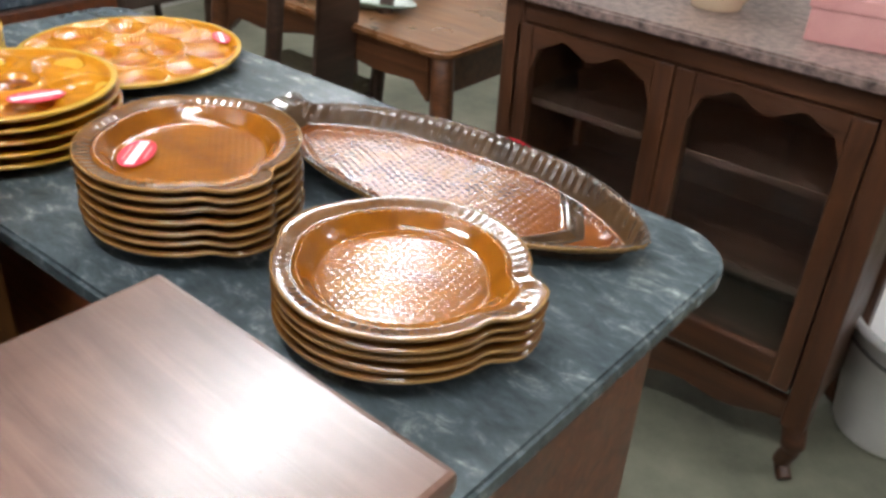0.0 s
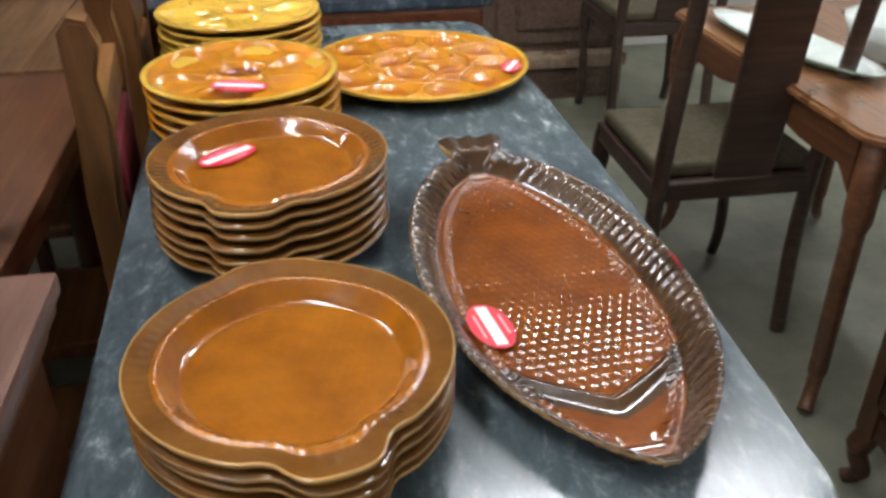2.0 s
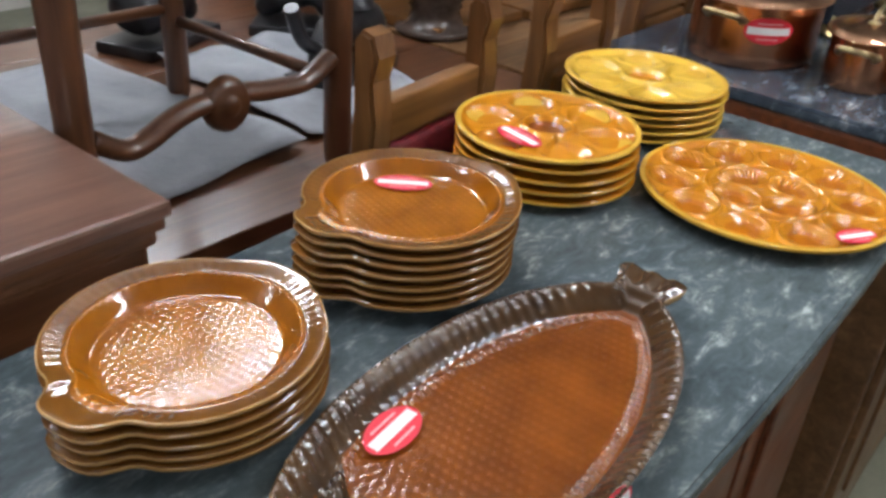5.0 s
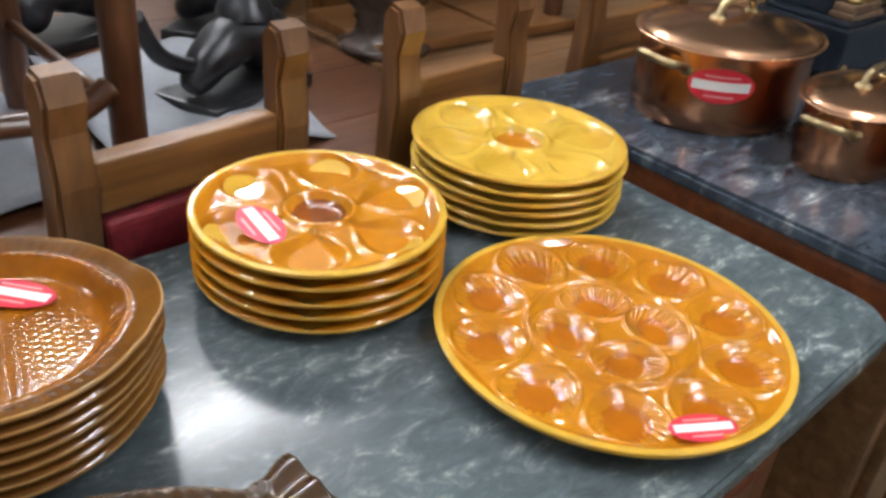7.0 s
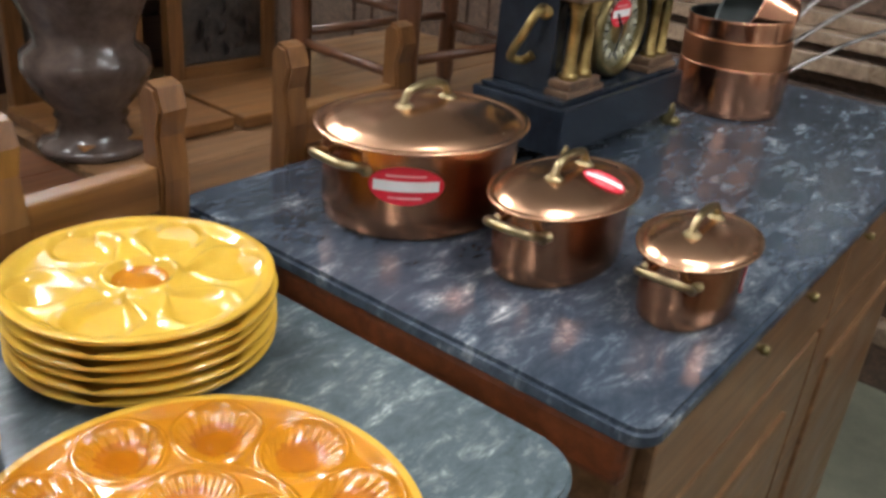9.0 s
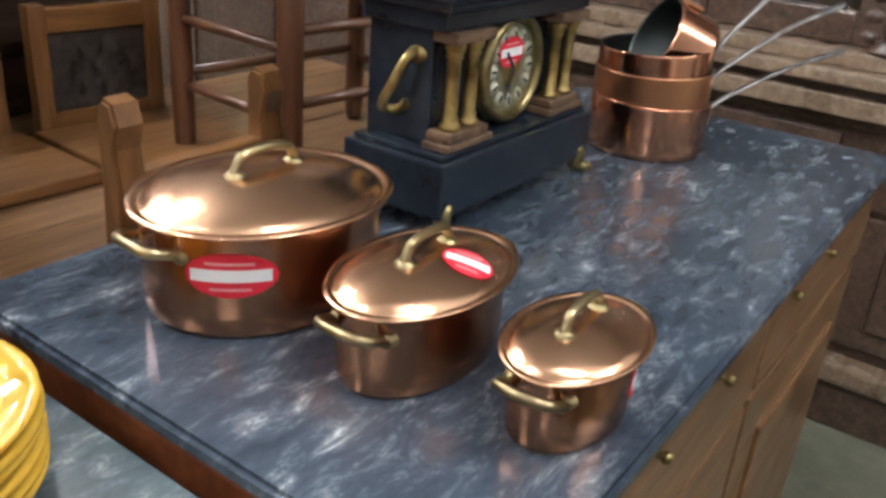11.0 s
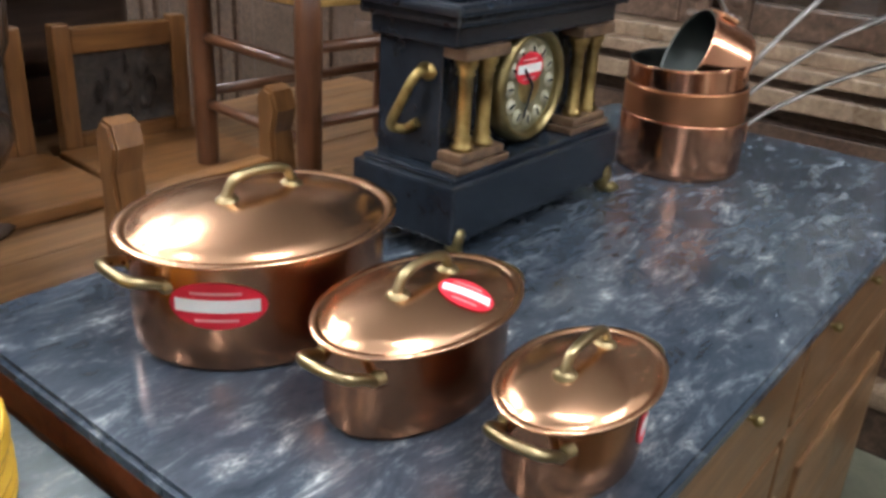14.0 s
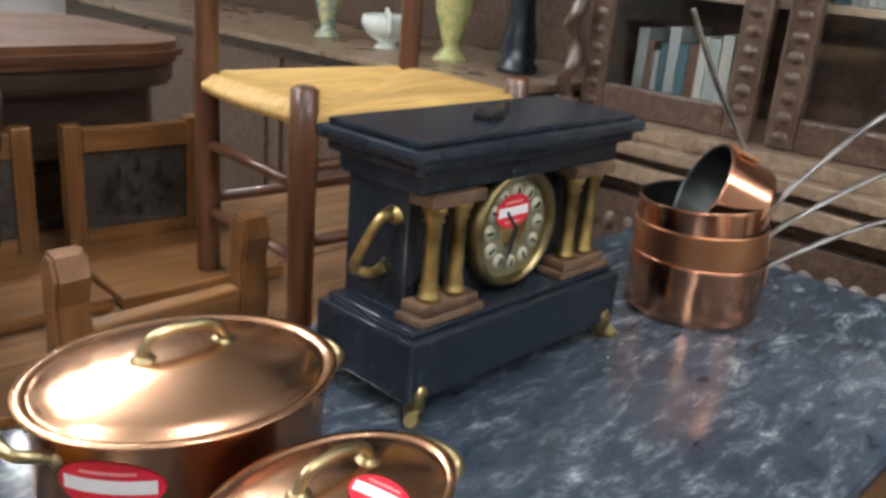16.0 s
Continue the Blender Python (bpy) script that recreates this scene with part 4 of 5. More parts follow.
def turned_chair(m, label, w, d, seat_z, back_z, stretch_z, boss, wood_m, rush=False, post_top=0.0):
    """A chair with straight square-turned legs; (0, 0) is its front left leg, w its width along x, d its depth along y."""
    ch = thing("chair", m, label, "chair")
    r = 0.021
    for x in (0, w):
        bm = lathe([(0, 0), (r * 0.7, 0), (r * 0.95, 0.015), (r, 0.04), (r, seat_z * 0.5), (r * 1.05, seat_z - 0.05), (r, seat_z + post_top), (r * 0.6, seat_z + post_top + 0.006), (0, seat_z + post_top + 0.006)], 16, at=(x, 0, 0))
        part("front_leg", bm, M_WOOD_RED_V, ch)
        bm = lathe([(0, 0), (r * 0.7, 0), (r * 0.95, 0.015), (r, 0.04), (r, seat_z), (r * 0.9, back_z - 0.06), (r * 1.2, back_z - 0.03), (r * 0.5, back_z), (0, back_z)], 16, at=(x, d, 0))
        part("back_post", bm, M_WOOD_RED_V, ch)
        for z in stretch_z:
            part("stretcher", tube([(x, 0.02, z), (x, d - 0.02, z)], 0.0095, 10), wood_m, ch)
    if boss:
        z = stretch_z[0] + 0.005
        line = curve([(0.015, 0, z + 0.012), (w * 0.16, 0, z - 0.015), (w * 0.32, 0, z + 0.008), (w * 0.42, 0, z + 0.016), (w * 0.58, 0, z + 0.016), (w * 0.68, 0, z + 0.01), (w * 0.84, 0, z + 0.008), (w - 0.015, 0, z + 0.034)])
        st = part("front_stretcher", tube(line, 0.017, 12, flat=0.8), wood_m, ch, "wavy carved front stretcher")
        part("rosette", turn_bm(lathe([(0, 0.024), (0.012, 0.022), (0.016, 0.017), (0.026, 0.02), (0.034, 0.012), (0.036, 0)], 20, ay=1.05), pose(w / 2, 0.0, z + 0.01, 90, 0, 0)), wood_m, st, "carved round rosette")
    else:
        for z in stretch_z:
            part("stretcher", tube([(0.02, 0, z + 0.03), (w - 0.02, 0, z + 0.03)], 0.0095, 10), wood_m, ch)
    part("stretcher", tube([(0.02, d, stretch_z[0] + 0.02), (w - 0.02, d, stretch_z[0] + 0.02)], 0.0095, 10), wood_m, ch)
    if rush:
        bm = bmesh.new()
        n = 24
        e = 0.028
        grid = []
        for j in range(n + 1):
            row = []
            for i in range(n + 1):
                u, v = 2 * i / n - 1, 2 * j / n - 1
                q = max(abs(u), abs(v))
                z = seat_z + 0.012 - 0.02 * (1 - q) - 0.006 * math.exp(-((abs(u) - abs(v)) / 0.07) ** 2) - 0.018 * smooth01(q, 0.9, 1.0)
                k = 1 - 0.07 * (u * v) ** 2
                row.append(bm.verts.new((w / 2 + (w / 2 + e) * u * k, d / 2 + (d / 2 + e) * v * k, z)))
            grid.append(row)
        for j in range(n):
            for i in range(n):
                bm.faces.new((grid[j][i], grid[j][i + 1], grid[j + 1][i + 1], grid[j + 1][i])).smooth = True
        got = bmesh.ops.extrude_face_region(bm, geom=bm.faces[:])
        for v in got["geom"]:
            if isinstance(v, bmesh.types.BMVert):
                v.co.z = seat_z - 0.02
        bmesh.ops.recalc_face_normals(bm, faces=bm.faces)
        part("seat", bm, M_RUSH, ch, "pale woven rush seat")
    else:
        part("seat", box(-0.02, -0.02, seat_z, w + 0.02, d + 0.02, seat_z + 0.045, 0.012), M_PAD, ch, "upholstered seat")
    for z in (back_z - 0.09, back_z - 0.28):
        part("back_slat", box(0.018, d - 0.008, z - 0.03, w - 0.018, d + 0.008, z + 0.03, 0.006), wood_m, ch)
    return ch


turned_chair(pose(0.342, 0.725, ZT, 0, 0, 1), "mahogany chair with a carved wavy stretcher on the paper", 0.41, 0.4, 0.44, 0.98, (0.14, ), True, M_WOOD_RED)
turned_chair(pose(1.862, 0.78, ZW, 0, 0, -5), "wooden chair with a woven rush seat on the plank table", 0.44, 0.31, 0.375, 0.95, (0.14, 0.26), False, M_WOOD_RED, True, 0.03)


def carved_chair(x, y, z, yaw, label):
    ch = thing("panel_chair", pose(x, y, z, 0, 0, yaw) @ Matrix.Scale(0.86, 4), label, "chair", "carved leather chairs")
    for px in (0.02, 0.3):
        part("back_post", box(px - 0.02, -0.018, 0, px + 0.02, 0.018, 0.3, 0.005), M_WOOD_CHAIR_V, ch)
    part("seat", box(-0.02, -0.34, 0.002, 0.34, -0.0185, 0.03, 0.006), M_WOOD_CHAIR, ch, "pale wooden seat")
    part("top_rail", box(0.0405, -0.016, 0.235, 0.2795, 0.016, 0.29, 0.005), M_WOOD_CHAIR, ch)
    part("bottom_rail", box(0.0405, -0.016, 0.02, 0.2795, 0.016, 0.06, 0.005), M_WOOD_CHAIR, ch)
    part("panel", box(0.0405, -0.008, 0.0605, 0.2795, 0.008, 0.2345, 0.003), M_LEATHER, ch, "dark embossed leather panel")
    rnd = random.Random(int(x * 100))
    for k in range(9):
        a = 2 * math.pi * k / 8
        cx, cz = (0.16, 0.148) if k == 8 else (0.16 + 0.065 * math.cos(a), 0.148 + 0.055 * math.sin(a))
        part("carving", turn_bm(lathe([(0, 0.009), (0.014, 0.007), (0.022 + 0.006 * rnd.random(), 0)], 10, ay=rnd.uniform(0.7, 1.3)), pose(cx, -0.008, cz, 90, 0, rnd.uniform(0, 90))), M_LEATHER, ch)
    return ch


carved_chair(1.735, 1.335, ZW, -3, "honey wood panel chair back with dark embossed leather")
carved_chair(1.41, 1.36, ZW, -2, "honey wood panel chair back with dark leather beside its twin")


def urn():
    u = thing("urn", pose(1.44, 1.13, ZW) @ Matrix.Scale(0.9, 4), "tall brown glazed pottery urn on the plank table", "urn")
    part("body", lathe([(0, 0), (0.1, 0), (0.105, 0.012), (0.095, 0.02), (0.07, 0.03), (0.062, 0.06), (0.07, 0.07), (0.064, 0.08), (0.1, 0.12), (0.118, 0.16), (0.115, 0.19), (0.09, 0.21), (0.095, 0.24), (0.13, 0.32), (0.14, 0.42), (0.11, 0.52), (0.08, 0.56), (0.1, 0.59), (0.085, 0.585), (0, 0.5)], 48), M_BROWNPOT, u)


urn()

def bronze(x, y, z, yaw, label):
    b = thing("bronze_ornament", pose(x, y, z, 0, 0, yaw) @ Matrix.Scale(1.35, 4), label, "ornament", "dark bronzes")
    part("base", box(-0.09, -0.05, 0, 0.09, 0.05, 0.018, 0.004), M_DARKMETAL, b)
    part("body", tube(curve([(-0.07, 0, 0.045), (-0.02, 0, 0.075), (0.04, 0, 0.06), (0.08, 0, 0.03)]), [0.025, 0.032, 0.038, 0.042, 0.043, 0.042, 0.04, 0.038, 0.036, 0.034, 0.032, 0.03, 0.03, 0.03, 0.03, 0.028, 0.027, 0.026, 0.025, 0.024, 0.022, 0.02, 0.018, 0.015, 0.012], 14), M_DARKMETAL, b)
    part("lid", lathe([(0, 0.05), (0.008, 0.045), (0.006, 0.035), (0.03, 0.02), (0.036, 0)], 24, at=(-0.02, 0, 0.098)), M_DARKMETAL, b)
    part("spout", tube(curve([(0.06, 0, 0.05), (0.12, 0, 0.08), (0.15, 0, 0.13)]), 0.01, 10), M_DARKMETAL, b)


bronze(1.06, 1.04, ZT, 200, "dark bronze oil lamp with a lid on the paper")
bronze(1.2, 1.3, ZT, 130, "dark bronze oil lamp on the wooden table")
bronze(0.9, 1.42, ZT, 20, "dark bronze lamp at the back of the table")


# ---- polished buffet behind the plank table ----
buf = thing("buffet", pose(2.08, 1.385, 0, 0, 0, 3) @ Matrix.Diagonal((1, 1, 1.135, 1)), "polished brown buffet with a rounded thick top", "buffet")
part("top", prism(rounded(-0.76, 0.0, 0.0, 0.62, (0.05, 0.15, 0.15, 0.03), 12), 1.012, 1.05, 0.014, 4), M_WOOD_RED, buf, "polished brown top with a rounded edge", "auto")
part("moulding", prism(rounded(-0.74, 0.022, -0.022, 0.6, (0.04, 0.13, 0.13, 0.03), 12), 0.972, 1.0118, 0.008, 2), M_WOOD_DARK, buf, smooth="auto")
part("apron", prism(rounded(-0.73, 0.1, -0.06, 0.58, (0.04, 0.06, 0.06, 0.03), 12), 0.84, 0.9718, 0.006, 2), M_WOOD_DARK, buf, smooth="auto")
part("body", box(-0.7, 0.17, 0.05, -0.1, 0.56, 0.8398, 0.006), M_WOOD_DARK, buf)
part("plinth", box(-0.71, 0.15, 0, -0.08, 0.57, 0.05, 0.006), M_WOOD_DARK, buf)
for k in range(1):
    x = -0.62 + 0.46 * k
    dd = part("door", box(x, 0.156, 0.1, x + 0.43, 0.172, 0.81, 0.005), M_WOOD_DARK, buf)
    part("panel", box(x + 0.07, 0.142, 0.18, x + 0.36, 0.158, 0.73, 0.01), M_WOOD_DARK, dd)


# ---- carved bookcase along the far wall ----
def bookcase():
    bc = thing("bookcase", pose(3.2, 0, 0), "dark carved wooden bookcase with glass doors and a worn ledge", "bookcase")
    ya, yb = -1.04, 1.28
    part("plinth", box(-0.05, ya - 0.02, 0, 0.5, yb + 0.02, 0.14, 0.01), M_WOOD_CARVED, bc)
    part("base_moulding", box(-0.07, ya - 0.03, 0.1402, 0.5, yb + 0.03, 0.2, 0.014), M_WOOD_LEDGE, bc, "worn paler moulding")
    part("lower_body", box(0.0, ya, 0.2002, 0.5, yb, 0.82, 0.006), M_WOOD_CARVED, bc)
    for z0, z1, out, mm in ((0.82, 0.85, 0.03, M_WOOD_CARVED), (0.85, 0.9, 0.07, M_WOOD_LEDGE), (0.9, 0.925, 0.05, M_WOOD_CARVED), (0.925, 0.96, 0.085, M_WOOD_LEDGE), (0.96, 1.0, 0.03, M_WOOD_LEDGE)):
        part("ledge", box(-out, ya - 0.03, z0 + 0.0002, 0.5, yb + 0.03, z1, 0.007), mm, bc)
    n = 4
    wd = (yb - ya) / n
    rnd = random.Random(5)
    for k in range(n):
        y0 = ya + k * wd
        dr = part("drawer", box(-0.02, y0 + 0.05, 0.62, 0.002, y0 + wd - 0.05, 0.8, 0.006), M_WOOD_CARVED, bc, "carved drawer front")
        for j in range(7):
            part("carving", turn_bm(lathe([(0, 0.014), (0.016, 0.011), (0.03, 0)], 10, ay=rnd.uniform(0.6, 1.2)), pose(-0.02, y0 + 0.1 + (wd - 0.2) * j / 6, 0.71, 0, -90, 0) @ pose(0, 0, 0, 0, 0, rnd.uniform(-40, 40))), M_WOOD_CARVED, dr)
        do = part("lower_door", box(-0.02, y0 + 0.05, 0.24, 0.002, y0 + wd - 0.05, 0.6, 0.006), M_WOOD_CARVED, bc)
        part("panel", box(-0.034, y0 + 0.13, 0.3, -0.018, y0 + wd - 0.13, 0.54, 0.012), M_WOOD_CARVED, do)
        # upper doors: a frame of carved stiles round one pane
        ud = part("upper_door", box(0.05, y0 + 0.02, 1.003, 0.085, y0 + 0.1, 2.3, 0.008), M_WOOD_CARVED, bc, "glazed door with carved frame")
        part("stile", box(0.05, y0 + wd - 0.1, 1.003, 0.085, y0 + wd - 0.02, 2.3, 0.008), M_WOOD_CARVED, ud)
        part("rail", box(0.051, y0 + 0.1002, 1.003, 0.084, y0 + wd - 0.1002, 1.085, 0.008), M_WOOD_CARVED, ud)
        part("rail", box(0.051, y0 + 0.1002, 2.22, 0.084, y0 + wd - 0.1002, 2.3, 0.008), M_WOOD_CARVED, ud)
        g = part("pane", box(0.066, y0 + 0.1, 1.085, 0.069, y0 + wd - 0.1, 2.22, 0), M_GLASS, ud, "clear glass pane")
        g.visible_shadow = False
        for j in range(25):
            for yy in (y0 + 0.06, y0 + wd - 0.06):
                part("bead", lathe([(0, 0.012), (0.012, 0.006), (0.018, 0)], 8, ay=1.3), M_WOOD_CARVED, ud).matrix_basis = pose(0.05, yy, 1.03 + 0.05 * j, 0, -90, 0)
    part("back_board", box(0.47, ya, 1.0005, 0.5, yb, 2.3, 0.003), M_WOOD_CARVED, bc)
    for y in (ya, yb - 0.02):
        part("side_board", box(0.08, y, 1.0005, 0.4698, y + 0.02, 2.3, 0.003), M_WOOD_CARVED, bc)
    for z in (1.34, 1.72, 2.06):
        part("shelf", box(0.1, ya + 0.021, z, 0.4698, yb - 0.021, z + 0.022, 0.003), M_WOOD_LEDGE, bc)
    part("cornice", box(-0.02, ya - 0.05, 2.3002, 0.5, yb + 0.05, 2.42, 0.02), M_WOOD_CARVED, bc)
    for y in (ya + 0.0, ya + 2 * wd, yb + 0.0):
        bm = bmesh.new()
        rings = []
        for i in range(150):
            z = 1.02 + 1.26 * i / 149
            ph = i * 0.34
            cx, cy = 0.012 * math.cos(ph), 0.012 * math.sin(ph)
            rings.append([bm.verts.new((0.01 + cx + 0.023 * math.cos(a), y + cy + 0.023 * math.sin(a), z)) for a in [2 * math.pi * q / 12 for q in range(12)]])
        for a, b in zip(rings, rings[1:]):
            for q in range(12):
                bm.faces.new((a[q], a[(q + 1) % 12], b[(q + 1) % 12], b[q])).smooth = True
        part("twisted_column", bm, M_WOOD_CARVED, bc, "dark barley-twist column")
        part("column_foot", lathe([(0, 0), (0.05, 0), (0.05, 0.01), (0.036, 0.02), (0.04, 0.03), (0, 0.03)], 24, at=(0.01, y, 1.0005)), M_WOOD_CARVED, bc)
    return bc


bookcase()
rb = random.Random(11)


def book_mesh(w, d, h, m):
    bm = box(0, 0, 0, d, w, h, 0.002)
    return bm


BOOK_KINDS = [(0.02, 0.15, 0.2), (0.028, 0.17, 0.23), (0.016, 0.14, 0.18), (0.035, 0.18, 0.24)]
for z, runs in ((1.001, ((0.86, 1.16), (-0.15, 0.1))), (1.363, ((0.8, 1.2), (0.1, 0.62), (-0.9, -0.2))), (1.743, ((0.15, 0.6), (0.75, 1.2)))):
    for a, b in runs:
        y = a
        while y < b:
            k = rb.randrange(4)
            w, d, h = BOOK_KINDS[k]
            h *= rb.uniform(0.92, 1.08)
            ob = part("book", book_mesh(w, d, h, None), BOOKS[rb.randrange(4)])
            ob.matrix_basis = pose(3.37, y, z, 0, 0, 0)
            tagged(ob, "old cloth-bound book standing on the bookcase shelf", "book", "books in the bookcase")
            y += w + 0.002


# ---- console with vases beside the bookcase ----
con = thing("console", pose(0, 0, 0), "dark wooden console with a pale worn shelf", "console")
part("shelf", prism(rounded(3.02, 1.36, 3.8, 4.5, (0.03, 0.02, 0.02, 0.02)), 1.025, 1.05, 0.005), M_WOOD_LEDGE, con, "pale worn shelf", "auto")
part("body", box(3.08, 1.4, 0, 3.78, 4.46, 1.0248, 0.006), M_WOOD_CARVED, con)
part("back", box(3.76, 1.38, 1.0502, 3.8, 4.48, 2.3, 0.006), M_WOOD_CARVED, con)
for k in range(5):
    y = 1.46 + 0.53 * k
    dd = part("door", box(3.066, y, 0.1, 3.082, y + 0.48, 0.98, 0.005), M_WOOD_CARVED, con)
    part("panel", box(3.054, y + 0.08, 0.2, 3.068, y + 0.4, 0.88, 0.01), M_WOOD_CARVED, dd)


def vase(x, y, prof, m, label, ears=False):
    v = thing("vase", pose(x, y, 1.05), label, "vase", "coloured vases")
    part("body", lathe(prof, 40), m, v)
    if ears:
        for s in (-1, 1):
            e = part("ear", tube(curve([(0, s * 0.07, 0.05), (0, s * 0.12, 0.07), (0, s * 0.11, 0.13), (0, s * 0.075, 0.11)]), 0.011, 10), m, v)
    return v


TALL = [(0, 0), (0.055, 0), (0.05, 0.012), (0.025, 0.04), (0.03, 0.06), (0.055, 0.15), (0.06, 0.22), (0.04, 0.28), (0.05, 0.33), (0.044, 0.33), (0.03, 0.27), (0, 0.2)]
vase(3.3, 2.53, TALL, M_BLUEVASE, "blue and yellow glazed vase on the pale shelf")
vase(3.32, 2.2, [(0, 0), (0.05, 0), (0.045, 0.01), (0.03, 0.02), (0.08, 0.05), (0.1, 0.09), (0.095, 0.12), (0.085, 0.12), (0.07, 0.05), (0, 0.03)], M_CERAMIC, "wide white and blue eared bowl on the pale shelf", True).rotation_euler = (0, 0, radians(-40))
vase(3.32, 1.87, [(a * 1.15, b * 1.15) for a, b in TALL], M_GREENVASE, "tall yellow-green glazed vase on the pale shelf")
part_statue = lathe([(0, 0), (0.085, 0), (0.085, 0.02), (0.07, 0.03), (0.075, 0.09), (0.06, 0.14), (0.05, 0.22), (0.065, 0.3), (0.07, 0.36), (0.04, 0.41), (0.025, 0.43), (0.04, 0.46), (0.042, 0.5), (0.02, 0.54), (0, 0.545)], 28, ay=0.8)
tagged(part("statuette", part_statue, M_BLACK, smooth=True), "black bronze statuette on the pale shelf", "statuette").matrix_basis = pose(3.36, 1.6, 1.05, 0, 0, 30)


# ---- dark armoire behind the paper-covered table ----
arm = thing("armoire", pose(0, 0, 0), "dark carved wooden armoire with panelled doors", "armoire")
part("body", box(-0.75, 1.86, 0.08, 0.7, 2.4, 2.1, 0.008), M_WOOD_DARK, arm)
part("plinth", box(-0.78, 1.83, 0, 0.73, 2.42, 0.08, 0.008), M_WOOD_DARK, arm)
part("cornice", box(-0.8, 1.8, 2.1002, 0.75, 2.42, 2.2, 0.02), M_WOOD_DARK, arm)
for k in range(2):
    x = -0.71 + 0.71 * k
    dd = part("door", box(x, 1.842, 0.12, x + 0.69, 1.862, 2.06, 0.006), M_WOOD_DARK, arm)
    for z0, z1 in ((0.2, 0.72), (0.8, 1.3), (1.38, 1.98)):
        part("panel", box(x + 0.1, 1.826, z0, x + 0.59, 1.844, z1, 0.014), M_WOOD_DARK, dd)


# ---- glazed cabinet opposite ----
def glass_cabinet():
    c = thing("display_cabinet", pose(0.05, -0.72, 0), "cherry wood display cabinet with two shaped glass doors", "cabinet")
    W, D, Z = 0.84, 0.36, 0.868
    part("top", prism([(x, -y) for x, y in reversed(rounded(-0.03, -0.03, W + 0.03, D + 0.02, (0.02,) * 4, 4))], Z, Z + 0.024, 0.005), M_GRANITE, c, "speckled pink-grey stone top", "auto")
    for x in (0, W - 0.05):
        part("post", box(x, -0.05, 0.14, x + 0.05, 0, Z - 0.0002, 0.005), M_CAB_V, c)
        part("post", box(x, -D, 0.14, x + 0.05, -D + 0.05, Z - 0.0002, 0.005), M_CAB_V, c)
        for y, s in ((-0.025, 1), (-D + 0.025, -1)):
            sx = -1 if x == 0 else 1
            part("foot", tube(curve([(x + 0.025, y, 0.142), (x + 0.025 + sx * 0.012, y + s * 0.012, 0.09), (x + 0.025, y, 0.035), (x + 0.025 + sx * 0.02, y + s * 0.02, 0.009)]), [0.026] * 8 + [0.02] * 9 + [0.016] * 8, 12), M_CAB, c, "curved cabriole foot")
        part("side_panel", box(x + 0.015, -D + 0.0502, 0.14, x + 0.035, -0.0502, Z - 0.0002, 0.003), M_CAB, c)
    part("back_panel", box(0.0502, -D + 0.005, 0.14, W - 0.0502, -D + 0.02, Z - 0.0002, 0.002), M_WOOD_DARK, c)
    part("top_rail", box(0.0502, -0.045, Z - 0.05, W - 0.0502, -0.004, Z - 0.0002, 0.004), M_CAB, c)
    skirt = [(0.0502, 0.2), (0.0502, 0.15)] + [(0.0502 + (W - 0.1004) * t / 20, 0.15 - 0.03 * math.sin(math.pi * t / 20) ** 2 + 0.012 * math.cos(6 * math.pi * t / 20) - 0.012) for t in range(1, 20)] + [(W - 0.0502, 0.15), (W - 0.0502, 0.2)]
    part("skirt", turn_bm(prism(skirt, 0.006, 0.03, 0.002), pose(0, 0, 0, 90, 0, 0)), M_CAB, c, "scalloped lower skirt")
    for z in (0.2002, 0.41, 0.62):
        part("shelf", box(0.036, -D + 0.0205, z, W - 0.036, -0.0505, z + 0.018, 0.002), M_WOOD_DARK, c)
    for k in range(2):
        x0 = 0.053 + k * 0.378
        x1 = x0 + 0.375
        d = part("door", box(x0, -0.03, 0.222, x0 + 0.042, 0.0, Z - 0.055, 0.004), M_CAB_V, c, "door with a shaped wooden frame")
        part("stile", box(x1 - 0.042, -0.03, 0.222, x1, 0.0, Z - 0.055, 0.004), M_CAB_V, d)
        part("rail", box(x0 + 0.0422, -0.028, 0.222, x1 - 0.0422, -0.002, 0.29, 0.004), M_CAB, d)
        top = [(x0 + 0.0422, Z - 0.055), (x0 + 0.0422, Z - 0.15)]
        top += [(x0 + 0.0422 + (x1 - x0 - 0.0844) * t / 16, Z - 0.1 + 0.014 * math.sin(math.pi * t / 16) - 0.016 * math.cos(4 * math.pi * t / 16) * (1 if 3 < t < 13 else 0.6)) for t in range(1, 16)]
        top += [(x1 - 0.0422, Z - 0.15), (x1 - 0.0422, Z - 0.055)]
        part("arched_rail", turn_bm(prism(top, 0.002, 0.028, 0.002), pose(0, 0, 0, 90, 0, 0)), M_CAB, d, "scalloped upper rail")
        g = part("pane", box(x0 + 0.05, -0.017, 0.28, x1 - 0.05, -0.014, Z - 0.07, 0), M_GLASS, d, "clear glass pane")
        g.visible_shadow = False
    return c


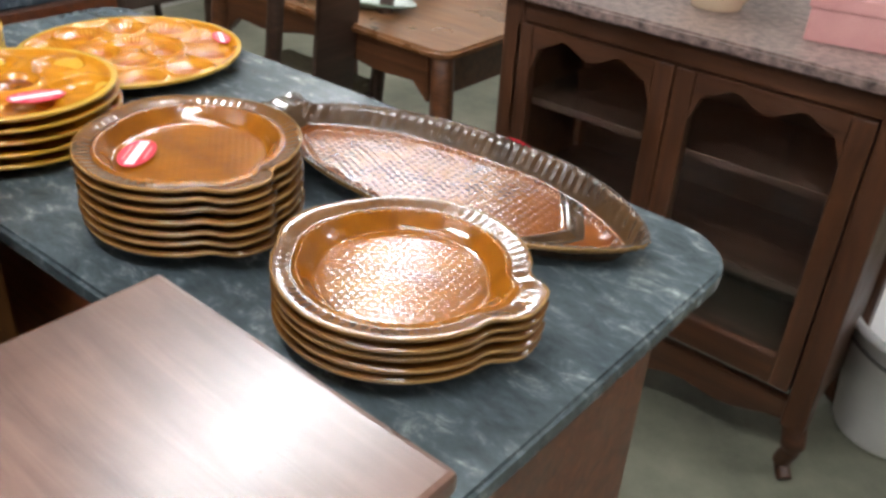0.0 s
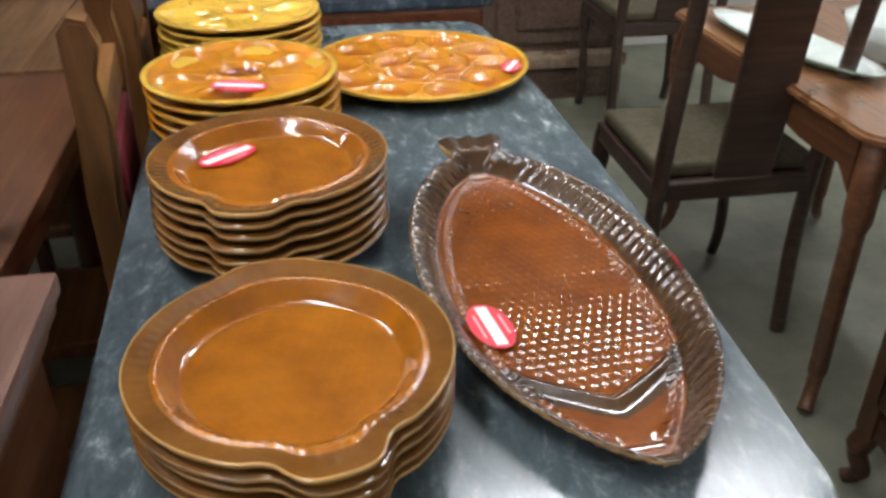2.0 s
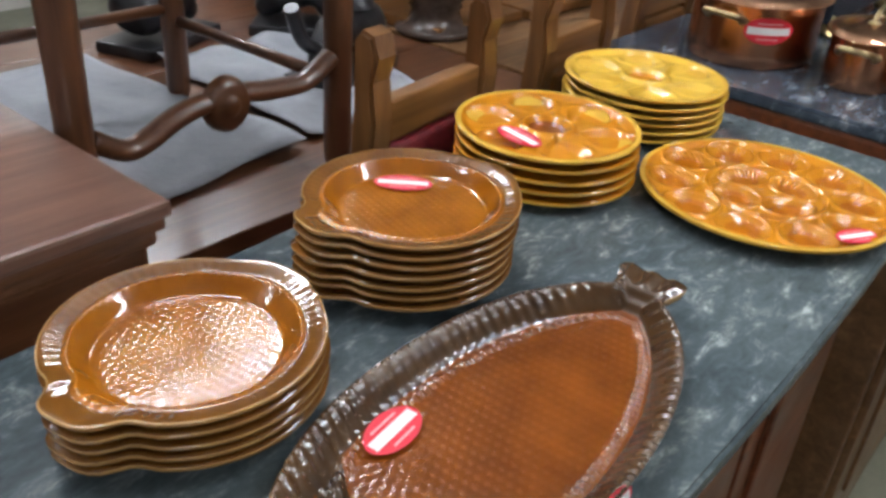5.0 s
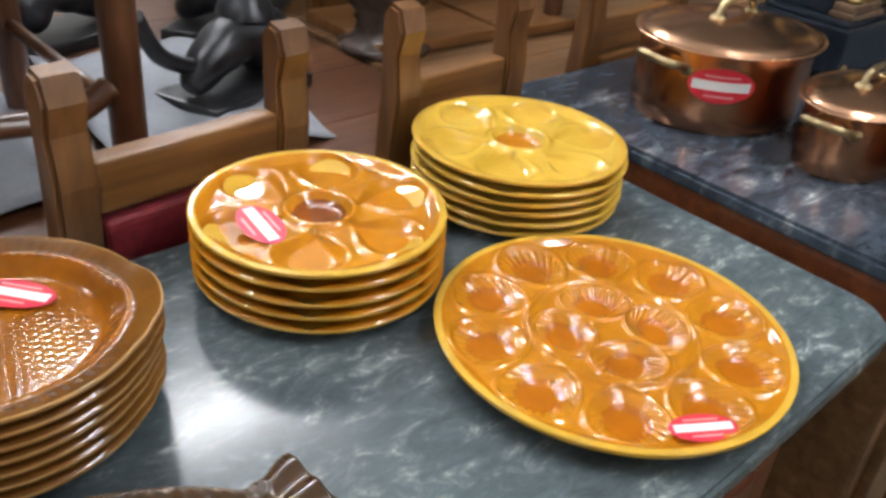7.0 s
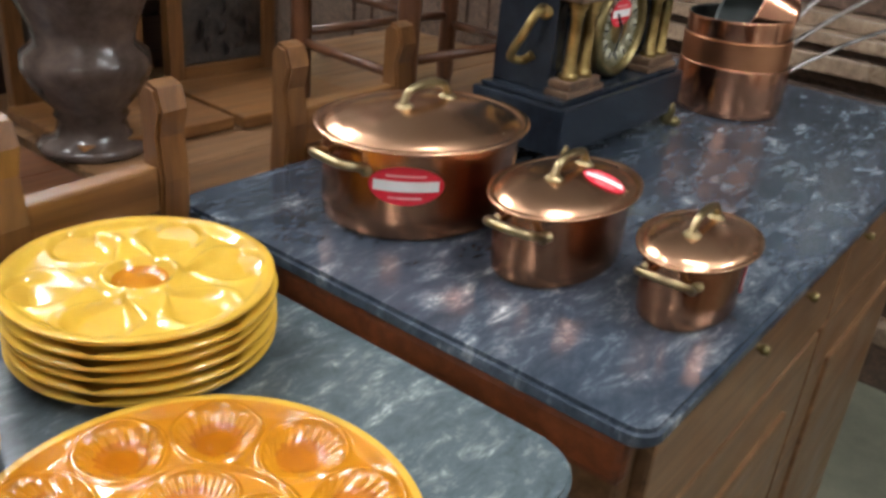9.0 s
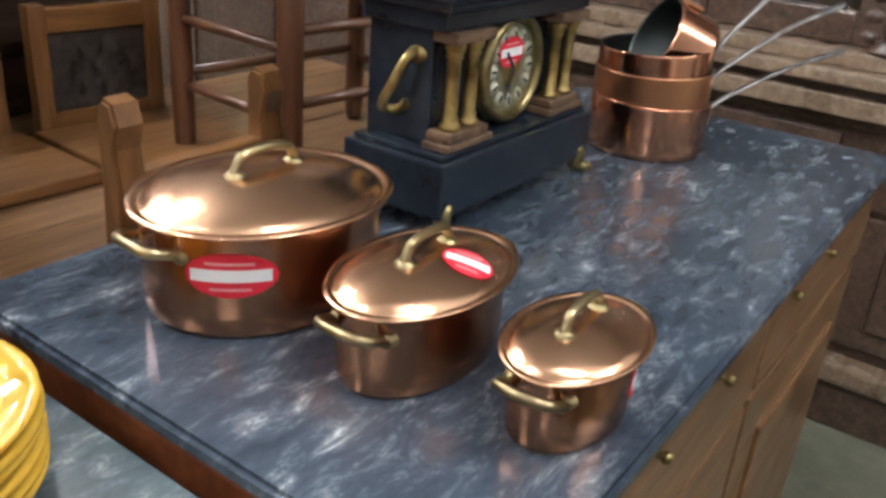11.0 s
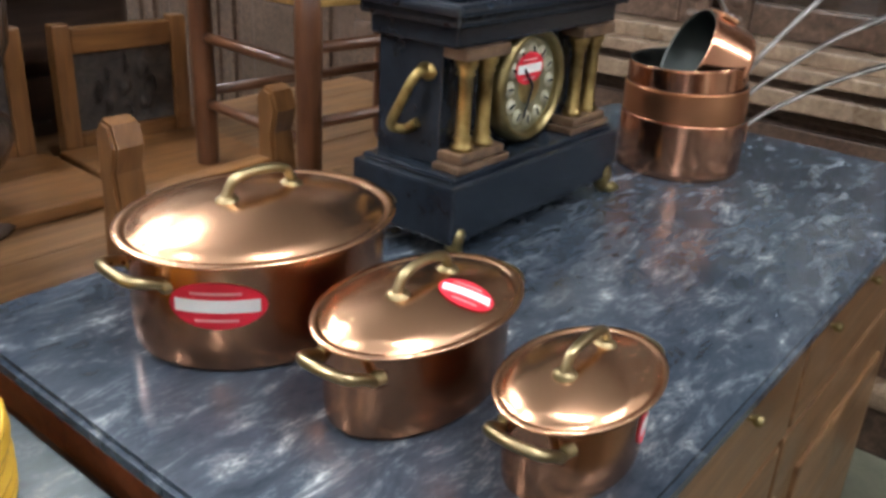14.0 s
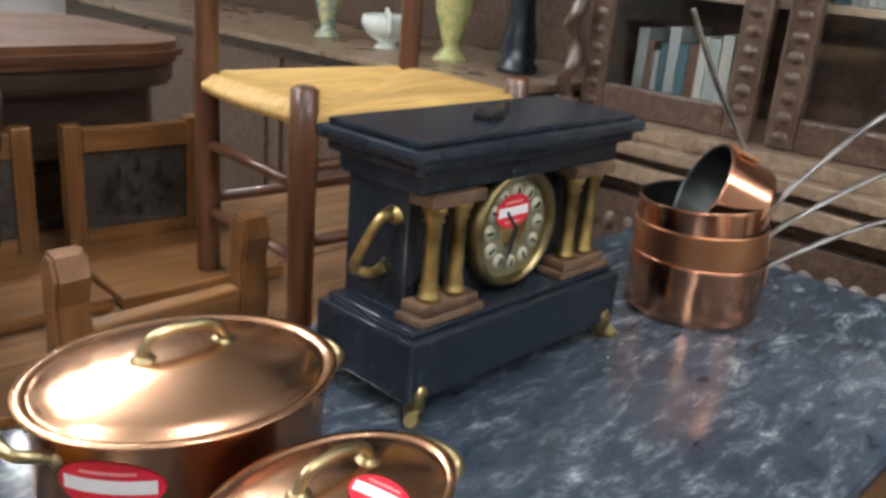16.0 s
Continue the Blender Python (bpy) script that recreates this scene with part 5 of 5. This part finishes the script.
glass_cabinet()
bx = thing("box", pose(0.2, -0.92, 0.892, 0, 0, 12), "pink card box on the display cabinet", "box")
part("body", box(-0.11, -0.09, 0, 0.11, 0.09, 0.06, 0.004), M_PINKBOX, bx)
part("lid", box(-0.114, -0.094, 0.0602, 0.114, 0.094, 0.085, 0.004), M_PINKBOX, bx)
bw = thing("bowl", pose(0.5, -0.9, 0.892), "cream ceramic bowl on the display cabinet", "bowl")
part("body", lathe([(0, 0), (0.05, 0), (0.05, 0.008), (0.09, 0.06), (0.1, 0.08), (0.094, 0.08), (0.05, 0.014), (0, 0.01)], 40), M_CREAM, bw)
bu = thing("bucket", pose(-0.06, -1.07, 0), "white plastic bucket on the floor", "bucket")
part("body", lathe([(0, 0), (0.12, 0), (0.125, 0.01), (0.15, 0.27), (0.158, 0.275), (0.158, 0.295), (0.146, 0.295), (0.12, 0.015), (0, 0.012)], 40), M_PLASTIC, bu)
part("handle", tube(curve([(-0.156, 0, 0.28), (-0.12, 0.1, 0.25), (0, 0.155, 0.235), (0.12, 0.1, 0.25), (0.156, 0, 0.28)]), 0.004, 8), M_IRON, bu)


# ---- small table with white dishes ----
def cabriole_table():
    t = thing("side_table", pose(1.045, -0.715, 0), "orange-brown wooden table with cabriole legs and shaped top", "table")
    W, D, Z = 0.95, 0.62, 0.69
    part("top", prism([(x, y - D) for x, y in rounded(0, 0, W, D, (0.05,) * 4, 8)], Z - 0.022, Z, 0.007, 3), M_WOOD_TABLE, t, "worn orange-brown top", "auto")
    for y0, y1 in ((-0.055, -0.03), (-D + 0.03, -D + 0.055)):
        sk = [(0.08, Z - 0.0222), (0.08, Z - 0.15)] + [(0.08 + (W - 0.16) * k / 16, Z - 0.12 + 0.03 * math.sin(math.pi * k / 16) + 0.012 * math.cos(4 * math.pi * k / 16)) for k in range(1, 16)] + [(W - 0.08, Z - 0.15), (W - 0.08, Z - 0.0222)]
        part("apron", turn_bm(prism(sk, -y1, -y0, 0.002), pose(0, 0, 0, 90, 0, 0)), M_WOOD_RED, t, "scalloped apron")
    for x in (0.045, W - 0.07):
        part("apron", box(x, -D + 0.08, Z - 0.13, x + 0.025, -0.08, Z - 0.0222, 0.003), M_WOOD_RED, t)
    for x in (0.055, W - 0.055):
        for y in (-0.055, -D + 0.055):
            sx, sy = (-1 if x < 0.3 else 1), (1 if y > -0.3 else -1)
            part("leg", tube(curve([(x, y, Z - 0.0222), (x + sx * 0.018, y + sy * 0.018, Z - 0.12), (x + sx * 0.008, y + sy * 0.008, 0.36), (x - sx * 0.01, y - sy * 0.01, 0.12), (x, y, 0.045), (x + sx * 0.02, y + sy * 0.02, 0.012)]), [0.03] * 12 + [0.022] * 14 + [0.017] * 15, 12), M_WOOD_RED, t, "curved cabriole leg")
    return t


cabriole_table()
pl = thing("oval_dish", pose(1.59, -0.845, 0.69, 0, 0, 10), "long white oval dish with a green edge on the table", "dish")
part("dish", lathe([(0, 0.004), (0.75, 0.006), (0.86, 0.018), (1.0, 0.026), (1.0, 0.022), (0.85, 0.012), (0.7, 0.0), (0, 0.0)], 60, ax=0.29, ay=0.075, material=[0, 0, 0, 1, 1, 1, 1]), [M_CERAMIC, M_CERAMIC_GREEN], pl)
tu = thing("tureen", pose(1.5, -1.06, 0.69), "white ceramic tureen on the table", "tureen")
part("bowl", lathe([(0, 0), (0.07, 0), (0.07, 0.01), (0.11, 0.05), (0.125, 0.09), (0.118, 0.09), (0.07, 0.02), (0, 0.015)], 40), M_CERAMIC, tu)
part("lid", lathe([(0.122, 0.0902), (0.1, 0.105), (0.04, 0.12), (0, 0.124)], 40), M_CERAMIC, tu)


def dark_chair(x, y, yaw, label):
    ch = thing("upholstered_chair", pose(x, y, 0, 0, 0, yaw), label, "chair", "dark dining chairs")
    W, D = 0.42, 0.4
    for px in (0.02, W - 0.02):
        part("back_post", tube(curve([(px, D, 0), (px, D - 0.02, 0.25), (px, D - 0.01, 0.46), (px, D + 0.03, 0.75), (px, D + 0.07, 1.0)]), 0.02, 10), M_WOOD_DARK, ch)
        part("leg", tube(curve([(px, 0.02, 0.44), (px, 0.0, 0.36), (px, 0.025, 0.12), (px, 0.005, 0.008)]), [0.024] * 10 + [0.016] * 15, 10), M_WOOD_DARK, ch)
    part("seat_frame", box(0, 0, 0.4, W, D, 0.45, 0.008), M_WOOD_DARK, ch)
    part("seat_pad", box(0.012, 0.012, 0.4502, W - 0.012, D - 0.022, 0.49, 0.018, seg=4), M_PAD, ch, "olive cloth seat pad")
    part("back_rail", turn_bm(box(0.042, -0.01, -0.04, W - 0.042, 0.01, 0.04, 0.006), pose(0, D + 0.064, 0.94, -8, 0, 0)), M_WOOD_DARK, ch)
    part("splat", turn_bm(box(0.14, -0.007, 0, W - 0.14, 0.007, 0.44, 0.004), pose(0, D + 0.006, 0.46, -7, 0, 0)), M_WOOD_DARK, ch)
    return ch


dark_chair(1.8, -0.88, 90, "dark wooden chair with an olive cloth seat by the table")
dark_chair(3.08, -1.25, 90, "dark wooden chair with a cloth seat near the bookcase")
